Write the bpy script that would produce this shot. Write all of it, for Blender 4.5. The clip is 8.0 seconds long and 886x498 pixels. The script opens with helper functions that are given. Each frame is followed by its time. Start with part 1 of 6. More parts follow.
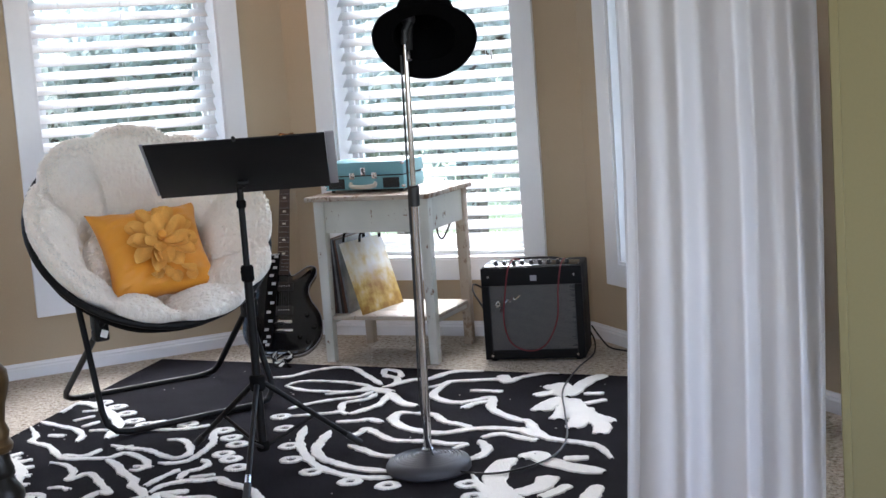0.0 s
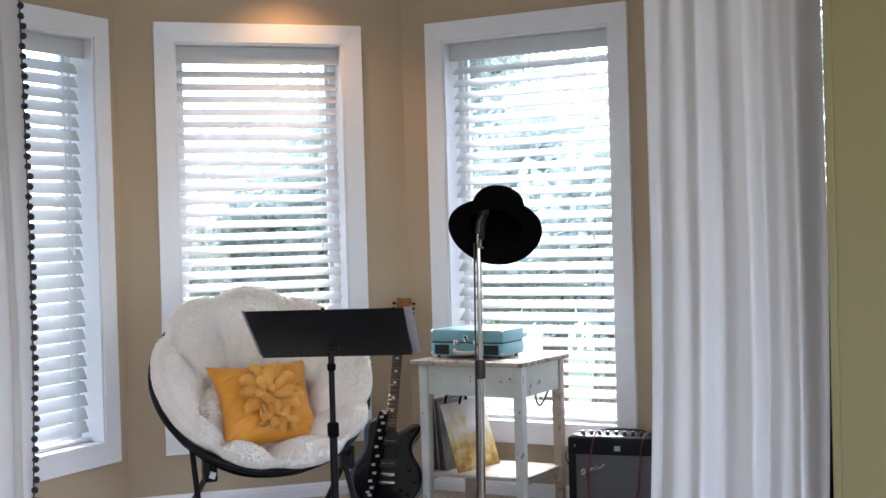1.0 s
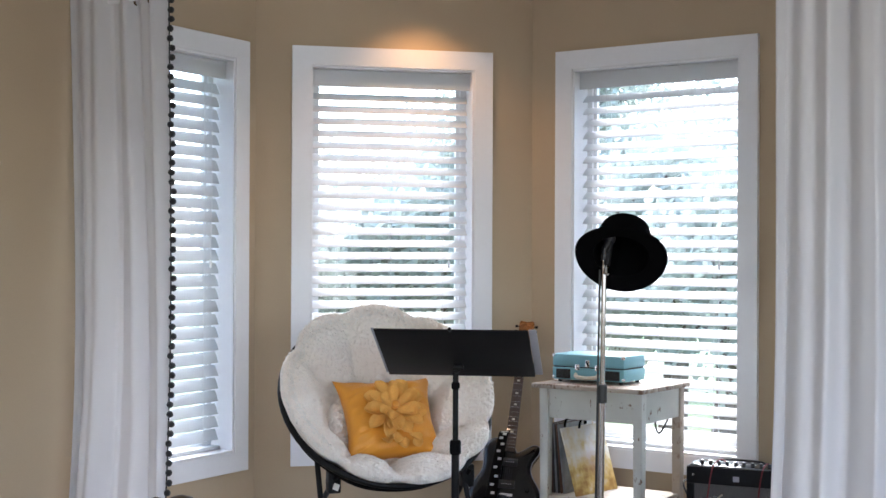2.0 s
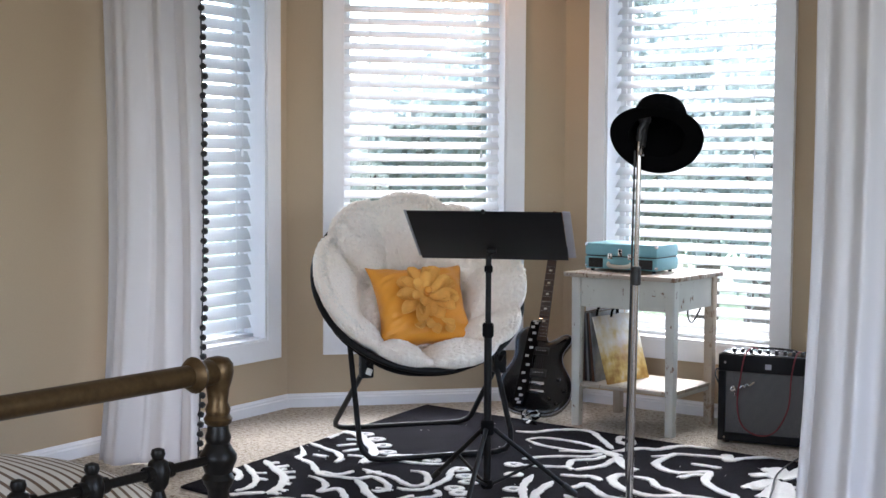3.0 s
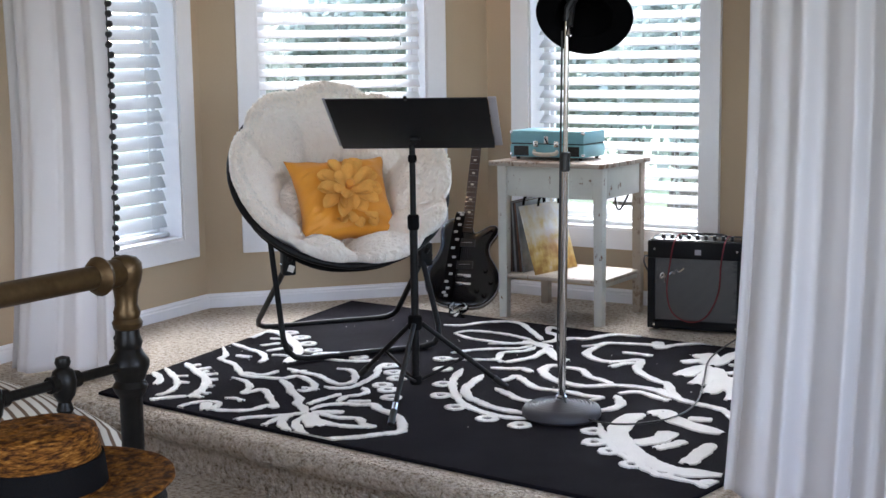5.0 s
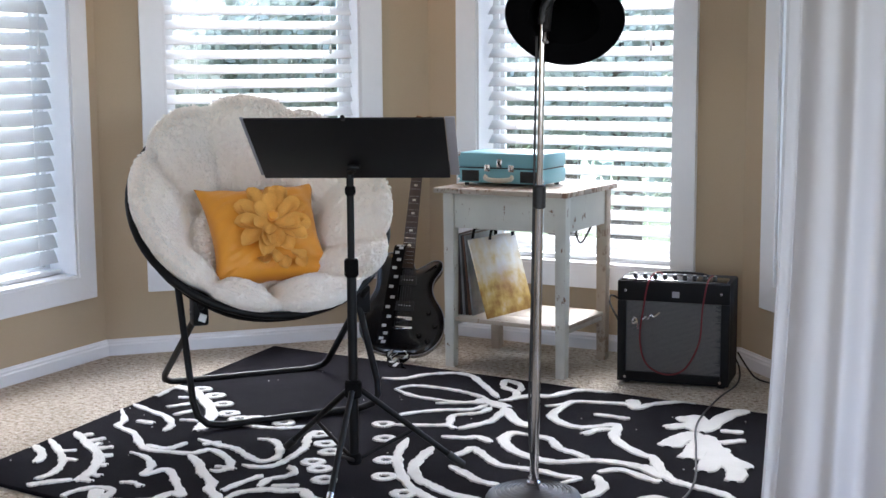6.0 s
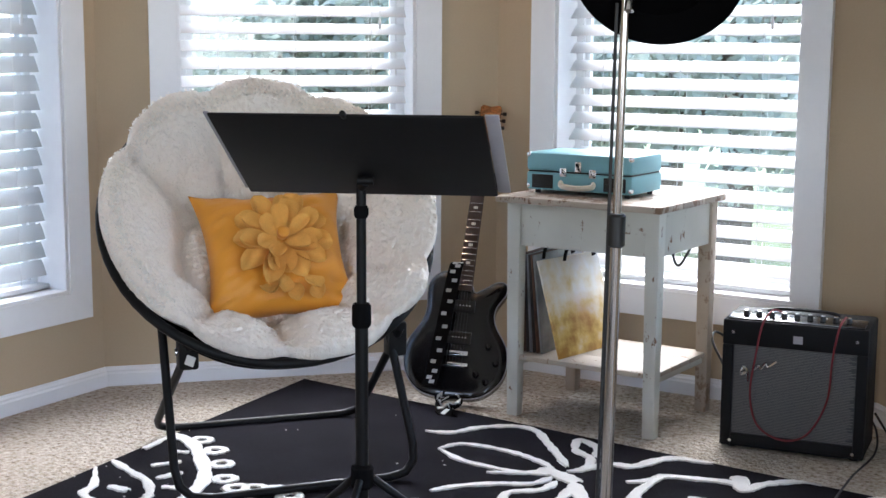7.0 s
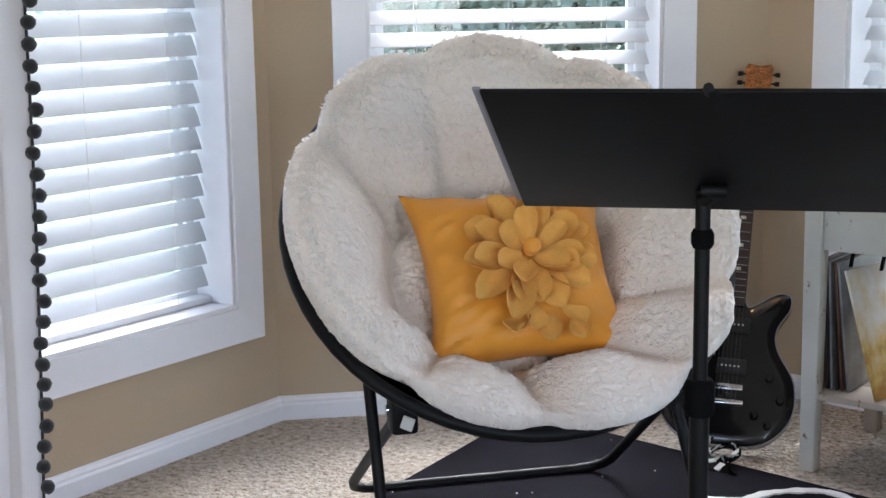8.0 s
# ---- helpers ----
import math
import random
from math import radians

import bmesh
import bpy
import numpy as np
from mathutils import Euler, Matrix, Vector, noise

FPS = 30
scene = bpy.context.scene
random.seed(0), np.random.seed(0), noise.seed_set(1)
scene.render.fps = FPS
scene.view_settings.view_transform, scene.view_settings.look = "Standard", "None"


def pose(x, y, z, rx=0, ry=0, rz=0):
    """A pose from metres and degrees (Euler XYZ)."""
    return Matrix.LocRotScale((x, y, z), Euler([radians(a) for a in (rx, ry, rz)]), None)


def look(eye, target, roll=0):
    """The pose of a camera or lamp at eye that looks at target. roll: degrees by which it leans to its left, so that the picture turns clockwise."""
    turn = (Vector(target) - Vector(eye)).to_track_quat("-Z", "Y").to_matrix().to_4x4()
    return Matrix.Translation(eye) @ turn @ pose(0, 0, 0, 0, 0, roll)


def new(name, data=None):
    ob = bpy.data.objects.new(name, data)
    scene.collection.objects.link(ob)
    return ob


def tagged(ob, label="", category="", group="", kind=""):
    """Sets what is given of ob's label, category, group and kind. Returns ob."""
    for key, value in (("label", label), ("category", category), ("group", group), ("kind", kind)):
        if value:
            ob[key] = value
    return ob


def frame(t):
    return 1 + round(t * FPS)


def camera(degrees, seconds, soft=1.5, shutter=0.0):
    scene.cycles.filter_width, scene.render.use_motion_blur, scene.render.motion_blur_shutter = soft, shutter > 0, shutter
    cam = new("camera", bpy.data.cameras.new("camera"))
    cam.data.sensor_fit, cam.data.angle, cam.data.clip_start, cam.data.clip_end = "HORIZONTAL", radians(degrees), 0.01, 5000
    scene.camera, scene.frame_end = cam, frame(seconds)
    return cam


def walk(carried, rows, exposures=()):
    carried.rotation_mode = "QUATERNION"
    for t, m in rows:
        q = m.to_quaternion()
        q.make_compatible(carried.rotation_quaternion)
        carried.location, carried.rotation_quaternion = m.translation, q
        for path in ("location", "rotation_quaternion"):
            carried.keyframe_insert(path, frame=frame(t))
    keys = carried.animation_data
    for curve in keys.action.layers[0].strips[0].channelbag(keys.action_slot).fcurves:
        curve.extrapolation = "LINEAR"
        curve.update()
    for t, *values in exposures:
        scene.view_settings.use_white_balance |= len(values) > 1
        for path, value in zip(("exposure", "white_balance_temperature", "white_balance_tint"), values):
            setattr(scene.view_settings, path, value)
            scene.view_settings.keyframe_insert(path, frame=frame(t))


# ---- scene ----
cam = camera(35.8, 8.0)
PATH = [
    (0, (1.112, -0.228, 1.188), (0.341, 1.599, 0.927), -4.1),
    (0.5, (1.358, -0.343, 1.226), (0.477, 1.443, 1.04), -3.0),
    (1, (1.601, -0.463, 1.277), (0.601, 1.269, 1.249), -1.6),
    (1.2, (1.652, -0.533, 1.286), (0.637, 1.19, 1.318), -1.5),
    (2.3, (1.635, -0.564, 1.266), (0.446, 1.043, 1.24), 0.5),
    (2.5, (1.632, -0.545, 1.242), (0.437, 1.056, 1.167), 0.0),
    (3, (1.62, -0.552, 1.198), (0.439, 1.057, 1.069), 0.3),
    (3.5, (1.612, -0.52, 1.179), (0.47, 1.107, 0.954), -0.1),
    (4, (1.605, -0.517, 1.156), (0.482, 1.118, 0.904), -0.8),
    (4.2, (1.6, -0.511, 1.155), (0.482, 1.128, 0.909), -0.8),
    (5.3, (1.384, -0.299, 1.172), (0.331, 1.378, 0.888), -1.4),
    (5.5, (1.253, -0.178, 1.173), (0.232, 1.521, 0.912), -2.0),
    (6, (1.018, 0.228, 1.165), (0.038, 1.951, 0.898), -0.4),
    (6.5, (0.805, 0.663, 1.158), (-0.192, 2.376, 0.886), -0.3),
    (7, (0.622, 1.16, 1.159), (-0.481, 2.802, 0.864), 0.3),
    (7.5, (0.292, 1.535, 1.157), (-0.958, 3.065, 0.846), 0.3),
    (8, (-0.188, 1.791, 1.131), (-1.447, 3.304, 0.776), -0.9),
]

EXPOSURE = 4.32
walk(cam, [(t, look(eye, target, roll)) for t, eye, target, roll in PATH], [(0.0, EXPOSURE, 6080, 12), (8.0, EXPOSURE, 6080, 12)])

# ---- light: bright hazy daylight through the bay windows, one warm downlight ----
world = bpy.data.worlds.new("world")
scene.world = world
world.use_nodes = True
wn = world.node_tree.nodes
sky = wn.new("ShaderNodeTexSky")
sky.sky_type, sky.sun_disc = "NISHITA", False
sky.sun_elevation, sky.sun_rotation = radians(50), radians(-30)
sky.air_density, sky.dust_density, sky.ozone_density = 1.0, 1.2, 1.5
wn["Background"].inputs["Strength"].default_value = 0.08
world.node_tree.links.new(sky.outputs["Color"], wn["Background"].inputs["Color"])

sun = new("sun", bpy.data.lights.new("sun", "SUN"))
sun.data.energy, sun.data.angle, sun.data.color = 0.85, radians(60), (1.0, 0.97, 0.93)
sun.matrix_world = look((-4.5, 8, 11), (0, 0, 0))

downlight_lamp = new("downlight_lamp", bpy.data.lights.new("downlight_lamp", "SPOT"))
downlight_lamp.data.energy, downlight_lamp.data.color = 0.9, (1.0, 0.55, 0.24)
downlight_lamp.data.spot_size, downlight_lamp.data.spot_blend, downlight_lamp.data.shadow_soft_size = radians(120), 0.8, 0.04
downlight_lamp.matrix_world = look((-2.15, 4.72, 2.575), (-2.2, 4.78, 0))


# daylight from the room's other window, in the south wall
south_light = new("south_window_light", bpy.data.lights.new("south_window_light", "AREA"))
south_light.data.shape, south_light.data.size, south_light.data.size_y = "RECTANGLE", 2.2, 1.5
south_light.data.energy, south_light.data.color = 3.0, (1.0, 0.935, 0.975)
south_light.matrix_world = look((0.9, -3.26, 1.35), (0.9, 0, 1.35))

# unseen fill light added in the east wall to brighten the bay's left side
east_light = new("east_fill_light", bpy.data.lights.new("east_fill_light", "AREA"))
east_light.data.shape, east_light.data.size, east_light.data.size_y = "RECTANGLE", 2.0, 1.5
east_light.data.energy, east_light.data.color = 2.1, (1.0, 0.935, 0.975)
east_light.matrix_world = look((3.27, 0.65, 1.35), (0, 0.65, 1.35))

# ---- materials ----
def ramp(nt, fac, stops):
    r = nt.nodes.new("ShaderNodeValToRGB")
    while len(r.color_ramp.elements) < len(stops):
        r.color_ramp.elements.new(0.5)
    for e, (p, c) in zip(r.color_ramp.elements, stops):
        e.position, e.color = p, (*c, 1)
    nt.links.new(fac, r.inputs["Fac"])
    return r.outputs["Color"]


def tex(nt, kind, scale, detail=4.0, stretch=(1, 1, 1), rough=0.55):
    co = nt.nodes.new("ShaderNodeTexCoord")
    mp = nt.nodes.new("ShaderNodeMapping")
    mp.inputs["Scale"].default_value = stretch
    nt.links.new(co.outputs["Object"], mp.inputs["Vector"])
    n = nt.nodes.new(kind)
    n.inputs["Scale"].default_value = scale
    if kind == "ShaderNodeTexNoise":
        n.inputs["Detail"].default_value = detail
        n.inputs["Roughness"].default_value = rough
    nt.links.new(mp.outputs["Vector"], n.inputs["Vector"])
    return n


def mix(nt, fac, a, b, blend="MIX"):
    m = nt.nodes.new("ShaderNodeMix")
    m.data_type, m.blend_type = "RGBA", blend
    for sock, val in ((m.inputs[0], fac), (m.inputs[6], a), (m.inputs[7], b)):
        if isinstance(val, (int, float)):
            sock.default_value = val
        elif isinstance(val, tuple):
            sock.default_value = (*val, 1)
        else:
            nt.links.new(val, sock)
    return m.outputs[2]


def surface(name, colour, rough=0.6, metal=0.0, vary=0.12, coarse=3.0, fine=60.0, bump=0.1, depth=0.002,
            stretch=(1, 1, 1), sheen=0.0, coat=0.0, see=0.0, spec=0.5):
    """A material with grain at two scales and a fine relief."""
    m = bpy.data.materials.new(name)
    m.use_nodes = True
    nt = m.node_tree
    p = nt.nodes["Principled BSDF"]
    a = tex(nt, "ShaderNodeTexNoise", coarse, 3, stretch)
    b = tex(nt, "ShaderNodeTexNoise", fine, 5, stretch)
    lo = tuple(c * (1 - vary) for c in colour)
    hi = tuple(min(1.0, c * (1 + vary)) for c in colour)
    ca = ramp(nt, a.outputs["Fac"], [(0.3, lo), (0.7, hi)])
    cb = ramp(nt, b.outputs["Fac"], [(0.3, lo), (0.7, hi)])
    nt.links.new(mix(nt, 0.5, ca, cb), p.inputs["Base Color"])
    p.inputs["Roughness"].default_value, p.inputs["Metallic"].default_value = rough, metal
    p.inputs["Specular IOR Level"].default_value = spec
    if sheen:
        p.inputs["Sheen Weight"].default_value = sheen
        p.inputs["Sheen Roughness"].default_value = 0.6
    if coat:
        p.inputs["Coat Weight"].default_value, p.inputs["Coat Roughness"].default_value = coat, 0.08
    if bump:
        bn = nt.nodes.new("ShaderNodeBump")
        bn.inputs["Strength"].default_value, bn.inputs["Distance"].default_value = bump, depth
        nt.links.new(b.outputs["Fac"], bn.inputs["Height"])
        nt.links.new(bn.outputs["Normal"], p.inputs["Normal"])
    if see:
        t = nt.nodes.new("ShaderNodeBsdfTranslucent")
        t.inputs["Color"].default_value = (*colour, 1)
        s = nt.nodes.new("ShaderNodeMixShader")
        s.inputs["Fac"].default_value = see
        nt.links.new(p.outputs["BSDF"], s.inputs[1])
        nt.links.new(t.outputs["BSDF"], s.inputs[2])
        nt.links.new(s.outputs["Shader"], nt.nodes["Material Output"].inputs["Surface"])
    return m


M = {
    "wall": surface("wall_paint", (0.465, 0.36, 0.242), 0.75, vary=0.04, coarse=1.2, fine=140, bump=0.25, depth=0.001),
    "olive": surface("olive_wall_paint", (0.205, 0.172, 0.078), 0.75, vary=0.04, coarse=1.2, fine=140, bump=0.25, depth=0.001),
    "ceiling": surface("ceiling_paint", (0.78, 0.77, 0.75), 0.9, vary=0.03, fine=90, bump=0.5, depth=0.002),
    "trim": surface("trim_paint", (0.80, 0.80, 0.82), 0.35, vary=0.02, fine=40, bump=0.05),
    "vinyl": surface("window_vinyl", (0.80, 0.81, 0.83), 0.4, vary=0.02, bump=0.02),
    "slat": surface("blind_slat", (0.72, 0.73, 0.74), 0.45, vary=0.02, fine=30, bump=0.05, see=0.28),
    "cord": surface("blind_cord", (0.75, 0.75, 0.74), 0.8, vary=0.05),
    "curtain": surface("curtain_cotton", (0.75, 0.735, 0.74), 0.9, vary=0.02, fine=700, bump=0.12, depth=0.0006, see=0.42),
    "pom": surface("pompom_black", (0.012, 0.012, 0.013), 0.95, vary=0.3, fine=300, bump=0.8, sheen=0.2),
    "black_metal": surface("black_metal", (0.0045, 0.0045, 0.005), 0.5, vary=0.2, fine=80, bump=0.05, spec=0.22),
    "black_cloth": surface("black_cloth", (0.0060, 0.0058, 0.0062), 0.95, vary=0.25, fine=500, bump=0.3, depth=0.001, spec=0.06),
    "felt": surface("black_felt", (0.0022, 0.0022, 0.0025), 1.0, vary=0.3, fine=400, bump=0.3, depth=0.001, spec=0.05),
    "chrome": surface("chrome", (0.72, 0.72, 0.73), 0.16, 1.0, vary=0.05, fine=30, bump=0.0),
    "grey_plastic": surface("grey_plastic", (0.048, 0.047, 0.054), 0.5, vary=0.1, bump=0.1),
    "clear_edge": surface("grey_edge", (0.34, 0.33, 0.36), 0.35, vary=0.08, bump=0.0),
    "brass": surface("aged_brass", (0.095, 0.060, 0.028), 0.42, 0.85, vary=0.3, coarse=14, fine=90, bump=0.15),
    "iron": surface("black_iron", (0.0055, 0.0048, 0.0042), 0.38, 0.0, vary=0.35, coarse=20, fine=120, bump=0.3, spec=0.18),
    "amber": surface("amber_satin", (0.76, 0.315, 0.024), 0.5, vary=0.08, coarse=8, fine=500, bump=0.1, depth=0.0005, sheen=0.1),
    "amber_felt": surface("amber_felt", (0.84, 0.455, 0.105), 0.85, vary=0.14, coarse=34, fine=400, bump=0.2, see=0.06),
    "teal": surface("teal_vinyl", (0.19, 0.42, 0.48), 0.5, vary=0.05, fine=400, bump=0.25, depth=0.0006),
    "cream": surface("cream_plastic", (0.66, 0.62, 0.52), 0.5, vary=0.05),
    "tolex": surface("black_tolex", (0.006, 0.006, 0.007), 0.65, vary=0.3, fine=600, bump=0.6, depth=0.001, spec=0.2),
    "gloss_black": surface("gloss_black", (0.004, 0.004, 0.005), 0.25, vary=0.1, bump=0.0, coat=0.45, spec=0.3),
    "rosewood": surface("rosewood", (0.045, 0.022, 0.014), 0.5, vary=0.35, fine=60, stretch=(8, 8, 1)),
    # orange metal with bright spots: the downlight's reflection on the headstock, put into colour
    "head_glow": surface("headstock_lamp_glow", (0.34, 0.17, 0.08), 0.22, 0.9, vary=0.85, coarse=70, fine=160, bump=1.0, depth=0.004),
    "cable": surface("black_rubber", (0.012, 0.012, 0.012), 0.5, vary=0.1, bump=0.0),
    "red": surface("red_cord", (0.15, 0.008, 0.014), 0.6, vary=0.15, fine=300),
    "white_paint": surface("white_enamel", (0.8, 0.8, 0.8), 0.4),
    "strap_white": surface("worn_white_print", (0.46, 0.46, 0.45), 0.8, vary=0.12, coarse=30, fine=300),
    "paper": surface("paper", (0.72, 0.70, 0.66), 0.7, vary=0.06, coarse=20, fine=200),
}


def carpet_material():
    m = bpy.data.materials.new("carpet_beige")
    m.use_nodes = True
    nt = m.node_tree
    p = nt.nodes["Principled BSDF"]
    tuft = tex(nt, "ShaderNodeTexVoronoi", 95)
    nz = tex(nt, "ShaderNodeTexNoise", 55, 4, (1, 1, 1), 0.7)
    big = tex(nt, "ShaderNodeTexNoise", 2.5, 3)
    c = ramp(nt, nz.outputs["Fac"], [(0.33, (0.20, 0.15, 0.105)), (0.43, (0.49, 0.42, 0.335)), (0.56, (0.63, 0.56, 0.475)), (0.70, (0.80, 0.74, 0.66))])
    shade = ramp(nt, big.outputs["Fac"], [(0.3, (0.86, 0.86, 0.86)), (0.7, (1, 1, 1))])
    nt.links.new(mix(nt, 1.0, c, shade, "MULTIPLY"), p.inputs["Base Color"])
    p.inputs["Roughness"].default_value = 1.0
    p.inputs["Specular IOR Level"].default_value = 0.1
    b1 = nt.nodes.new("ShaderNodeBump")
    b1.inputs["Strength"].default_value, b1.inputs["Distance"].default_value = 1.0, 0.010
    b1.invert = True
    nt.links.new(tuft.outputs["Distance"], b1.inputs["Height"])
    b2 = nt.nodes.new("ShaderNodeBump")
    b2.inputs["Strength"].default_value, b2.inputs["Distance"].default_value = 1.0, 0.012
    nt.links.new(nz.outputs["Fac"], b2.inputs["Height"])
    nt.links.new(b1.outputs["Normal"], b2.inputs["Normal"])
    nt.links.new(b2.outputs["Normal"], p.inputs["Normal"])
    return m


def shag_material(name, colour, scale):
    m = surface(name, colour, 0.95, vary=0.06, coarse=9, fine=scale, bump=0.5, depth=0.003, sheen=0.3)
    nt = m.node_tree
    curl = tex(nt, "ShaderNodeTexNoise", 78, 2, (1, 1, 1), 0.6)
    curl.inputs["Distortion"].default_value = 1.2
    b = nt.nodes.new("ShaderNodeBump")
    b.inputs["Strength"].default_value, b.inputs["Distance"].default_value = 0.9, 0.010
    nt.links.new(curl.outputs["Fac"], b.inputs["Height"])
    first = next(n for n in nt.nodes if n.bl_idname == "ShaderNodeBump" and n != b)
    nt.links.new(b.outputs["Normal"], first.inputs["Normal"])
    return m


M["carpet"] = carpet_material()
M["fleece"] = surface("curly_fleece", (0.90, 0.86, 0.80), 0.95, vary=0.06, coarse=9, fine=200, bump=0.0, see=0.45)
M["sherpa"] = shag_material("cream_sherpa", (0.98, 0.88, 0.79), 240)
M["rug"] = surface("rug_black_wool", (0.0105, 0.0098, 0.0130), 1.0, vary=0.40, coarse=5, fine=260, bump=0.6, depth=0.003, spec=0.03)
M["rug_white"] = surface("rug_ivory_wool", (0.74, 0.72, 0.69), 0.95, vary=0.10, coarse=12, fine=240, bump=0.9, depth=0.004, sheen=0.3)


def worn_paint(name, paint, wood, amount):
    """Chipped paint over bare boards: the chips follow the grain."""
    m = bpy.data.materials.new(name)
    m.use_nodes = True
    nt = m.node_tree
    p = nt.nodes["Principled BSDF"]
    grain = tex(nt, "ShaderNodeTexNoise", 14, 8, (1, 1, 1), 0.7)
    spots = tex(nt, "ShaderNodeTexNoise", 60, 6, (1, 1, 0.35), 0.65)
    big = tex(nt, "ShaderNodeTexNoise", 5, 3)
    w = ramp(nt, grain.outputs["Fac"], [(0.25, tuple(c * 0.45 for c in wood)), (0.75, wood)])
    pt = ramp(nt, big.outputs["Fac"], [(0.3, tuple(c * 0.86 for c in paint)), (0.7, paint)])
    add = nt.nodes.new("ShaderNodeMath")
    add.operation = "MULTIPLY_ADD"
    nt.links.new(spots.outputs["Fac"], add.inputs[0])
    add.inputs[1].default_value = 0.6
    nt.links.new(grain.outputs["Fac"], add.inputs[2])
    fac = ramp(nt, add.outputs["Value"], [(amount, (0, 0, 0)), (amount + 0.05, (1, 1, 1))])
    nt.links.new(mix(nt, fac, pt, w), p.inputs["Base Color"])
    p.inputs["Roughness"].default_value = 0.6
    b = nt.nodes.new("ShaderNodeBump")
    b.invert = True
    b.inputs["Strength"].default_value, b.inputs["Distance"].default_value = 0.4, 0.002
    nt.links.new(fac, b.inputs["Height"])
    nt.links.new(b.outputs["Normal"], p.inputs["Normal"])
    return m


M["old_white"] = worn_paint("chipped_white_paint", (0.64, 0.63, 0.57), (0.22, 0.12, 0.065), 0.93)
M["old_top"] = worn_paint("worn_tabletop", (0.46, 0.39, 0.32), (0.24, 0.145, 0.09), 0.82)


# ---- building helpers ----
def box(bm, lo, hi, bev=0.0, m=None, seg=2):
    vs = [bm.verts.new((x, y, z)) for z in (lo[2], hi[2]) for y in (lo[1], hi[1]) for x in (lo[0], hi[0])]
    quads = ((0, 2, 3, 1), (4, 5, 7, 6), (0, 1, 5, 4), (2, 6, 7, 3), (0, 4, 6, 2), (1, 3, 7, 5))
    fs = [bm.faces.new([vs[i] for i in q]) for q in quads]
    if bev:
        es = list({e for f in fs for e in f.edges})
        r = bmesh.ops.bevel(bm, geom=es, offset=bev, segments=seg, profile=0.5, affect="EDGES")
        vs = list({v for f in r["faces"] for v in f.verts} | {v for v in vs if v.is_valid})
    if m is not None:
        for v in vs:
            v.co = m @ v.co
    return vs


def ring_verts(bm, c, x, y, r, n, ry=None):
    ry = r if ry is None else ry
    return [bm.verts.new(c + x * (r * math.cos(a)) + y * (ry * math.sin(a))) for a in (2 * math.pi * i / n for i in range(n))]


def skin(bm, rings, closed=False, caps=True):
    n = len(rings[0])
    pairs = list(zip(rings, rings[1:])) + ([(rings[-1], rings[0])] if closed else [])
    for a, b in pairs:
        for i in range(n):
            bm.faces.new((a[i], a[(i + 1) % n], b[(i + 1) % n], b[i]))
    if caps and not closed:
        bm.faces.new(rings[0][::-1])
        bm.faces.new(rings[-1])


def tube(bm, pts, r, n=10, closed=False, taper=None, flat=1.0):
    """A round bar along points; flat squeezes it along its second axis."""
    pts = [Vector(p) for p in pts]
    rings, up = [], None
    for i, p in enumerate(pts):
        a = pts[i - 1] if (i or closed) else p
        b = pts[(i + 1) % len(pts)] if (i + 1 < len(pts) or closed) else p
        d = (b - a).normalized()
        if up is None:
            up = Vector((0, 0, 1)) if abs(d.z) < 0.9 else Vector((1, 0, 0))
        x = d.cross(up).normalized()
        y = x.cross(d).normalized()
        up = y
        k = r if taper is None else taper[i]
        rings.append(ring_verts(bm, p, x, y, k, n, k * flat))
    skin(bm, rings, closed)


def lathe(bm, profile, n=24, m=None):
    """A turned solid round z from (radius, height) pairs."""
    m = m or Matrix()
    rings = []
    for r, z in profile:
        rings.append([bm.verts.new(m @ Vector((max(r, 1e-4) * math.cos(a), max(r, 1e-4) * math.sin(a), z))) for a in (2 * math.pi * i / n for i in range(n))])
    skin(bm, rings)


def smooth_path(pts, k=8, closed=False):
    """Catmull-Rom through points."""
    pts = [Vector(p) for p in pts]
    n, out = len(pts), []
    for i in range(n if closed else n - 1):
        if closed:
            p0, p1, p2, p3 = pts[i - 1], pts[i], pts[(i + 1) % n], pts[(i + 2) % n]
        else:
            p0, p1, p2, p3 = pts[max(i - 1, 0)], pts[i], pts[i + 1], pts[min(i + 2, n - 1)]
        for j in range(k):
            t = j / k
            out.append(0.5 * (2 * p1 + (p2 - p0) * t + (2 * p0 - 5 * p1 + 4 * p2 - p3) * t * t + (3 * p1 - p0 - 3 * p2 + p3) * t ** 3))
    if not closed:
        out.append(pts[-1])
    return out


def mesh_of(name, bm, mat, smooth=False):
    bmesh.ops.recalc_face_normals(bm, faces=bm.faces)
    me = bpy.data.meshes.new(name)
    bm.to_mesh(me)
    bm.free()
    me.materials.append(mat)
    if smooth:
        me.shade_smooth()
        me.set_sharp_from_angle(angle=radians(38))
    return me


def part(name, bm, mat, parent=None, label="", smooth=True, m=None):
    me = mesh_of(name, bm, mat, smooth) if isinstance(bm, bmesh.types.BMesh) else bm
    ob = new(name, me)
    ob.parent = parent
    if m is not None:
        ob.matrix_local = m
    return tagged(ob, label)


def thing(name, m, label, category, group="", kind=""):
    ob = new(name)
    ob.empty_display_size = 0.1
    ob.matrix_world = m
    return tagged(ob, label, category, group, kind)


def B():
    return bmesh.new()


def plan_pose(a, b, z=0.0):
    """A frame whose x runs from plan point a to b, y to the left of it (outwards), z up."""
    return pose(a[0], a[1], z, 0, 0, math.degrees(math.atan2(b[1] - a[1], b[0] - a[0])))


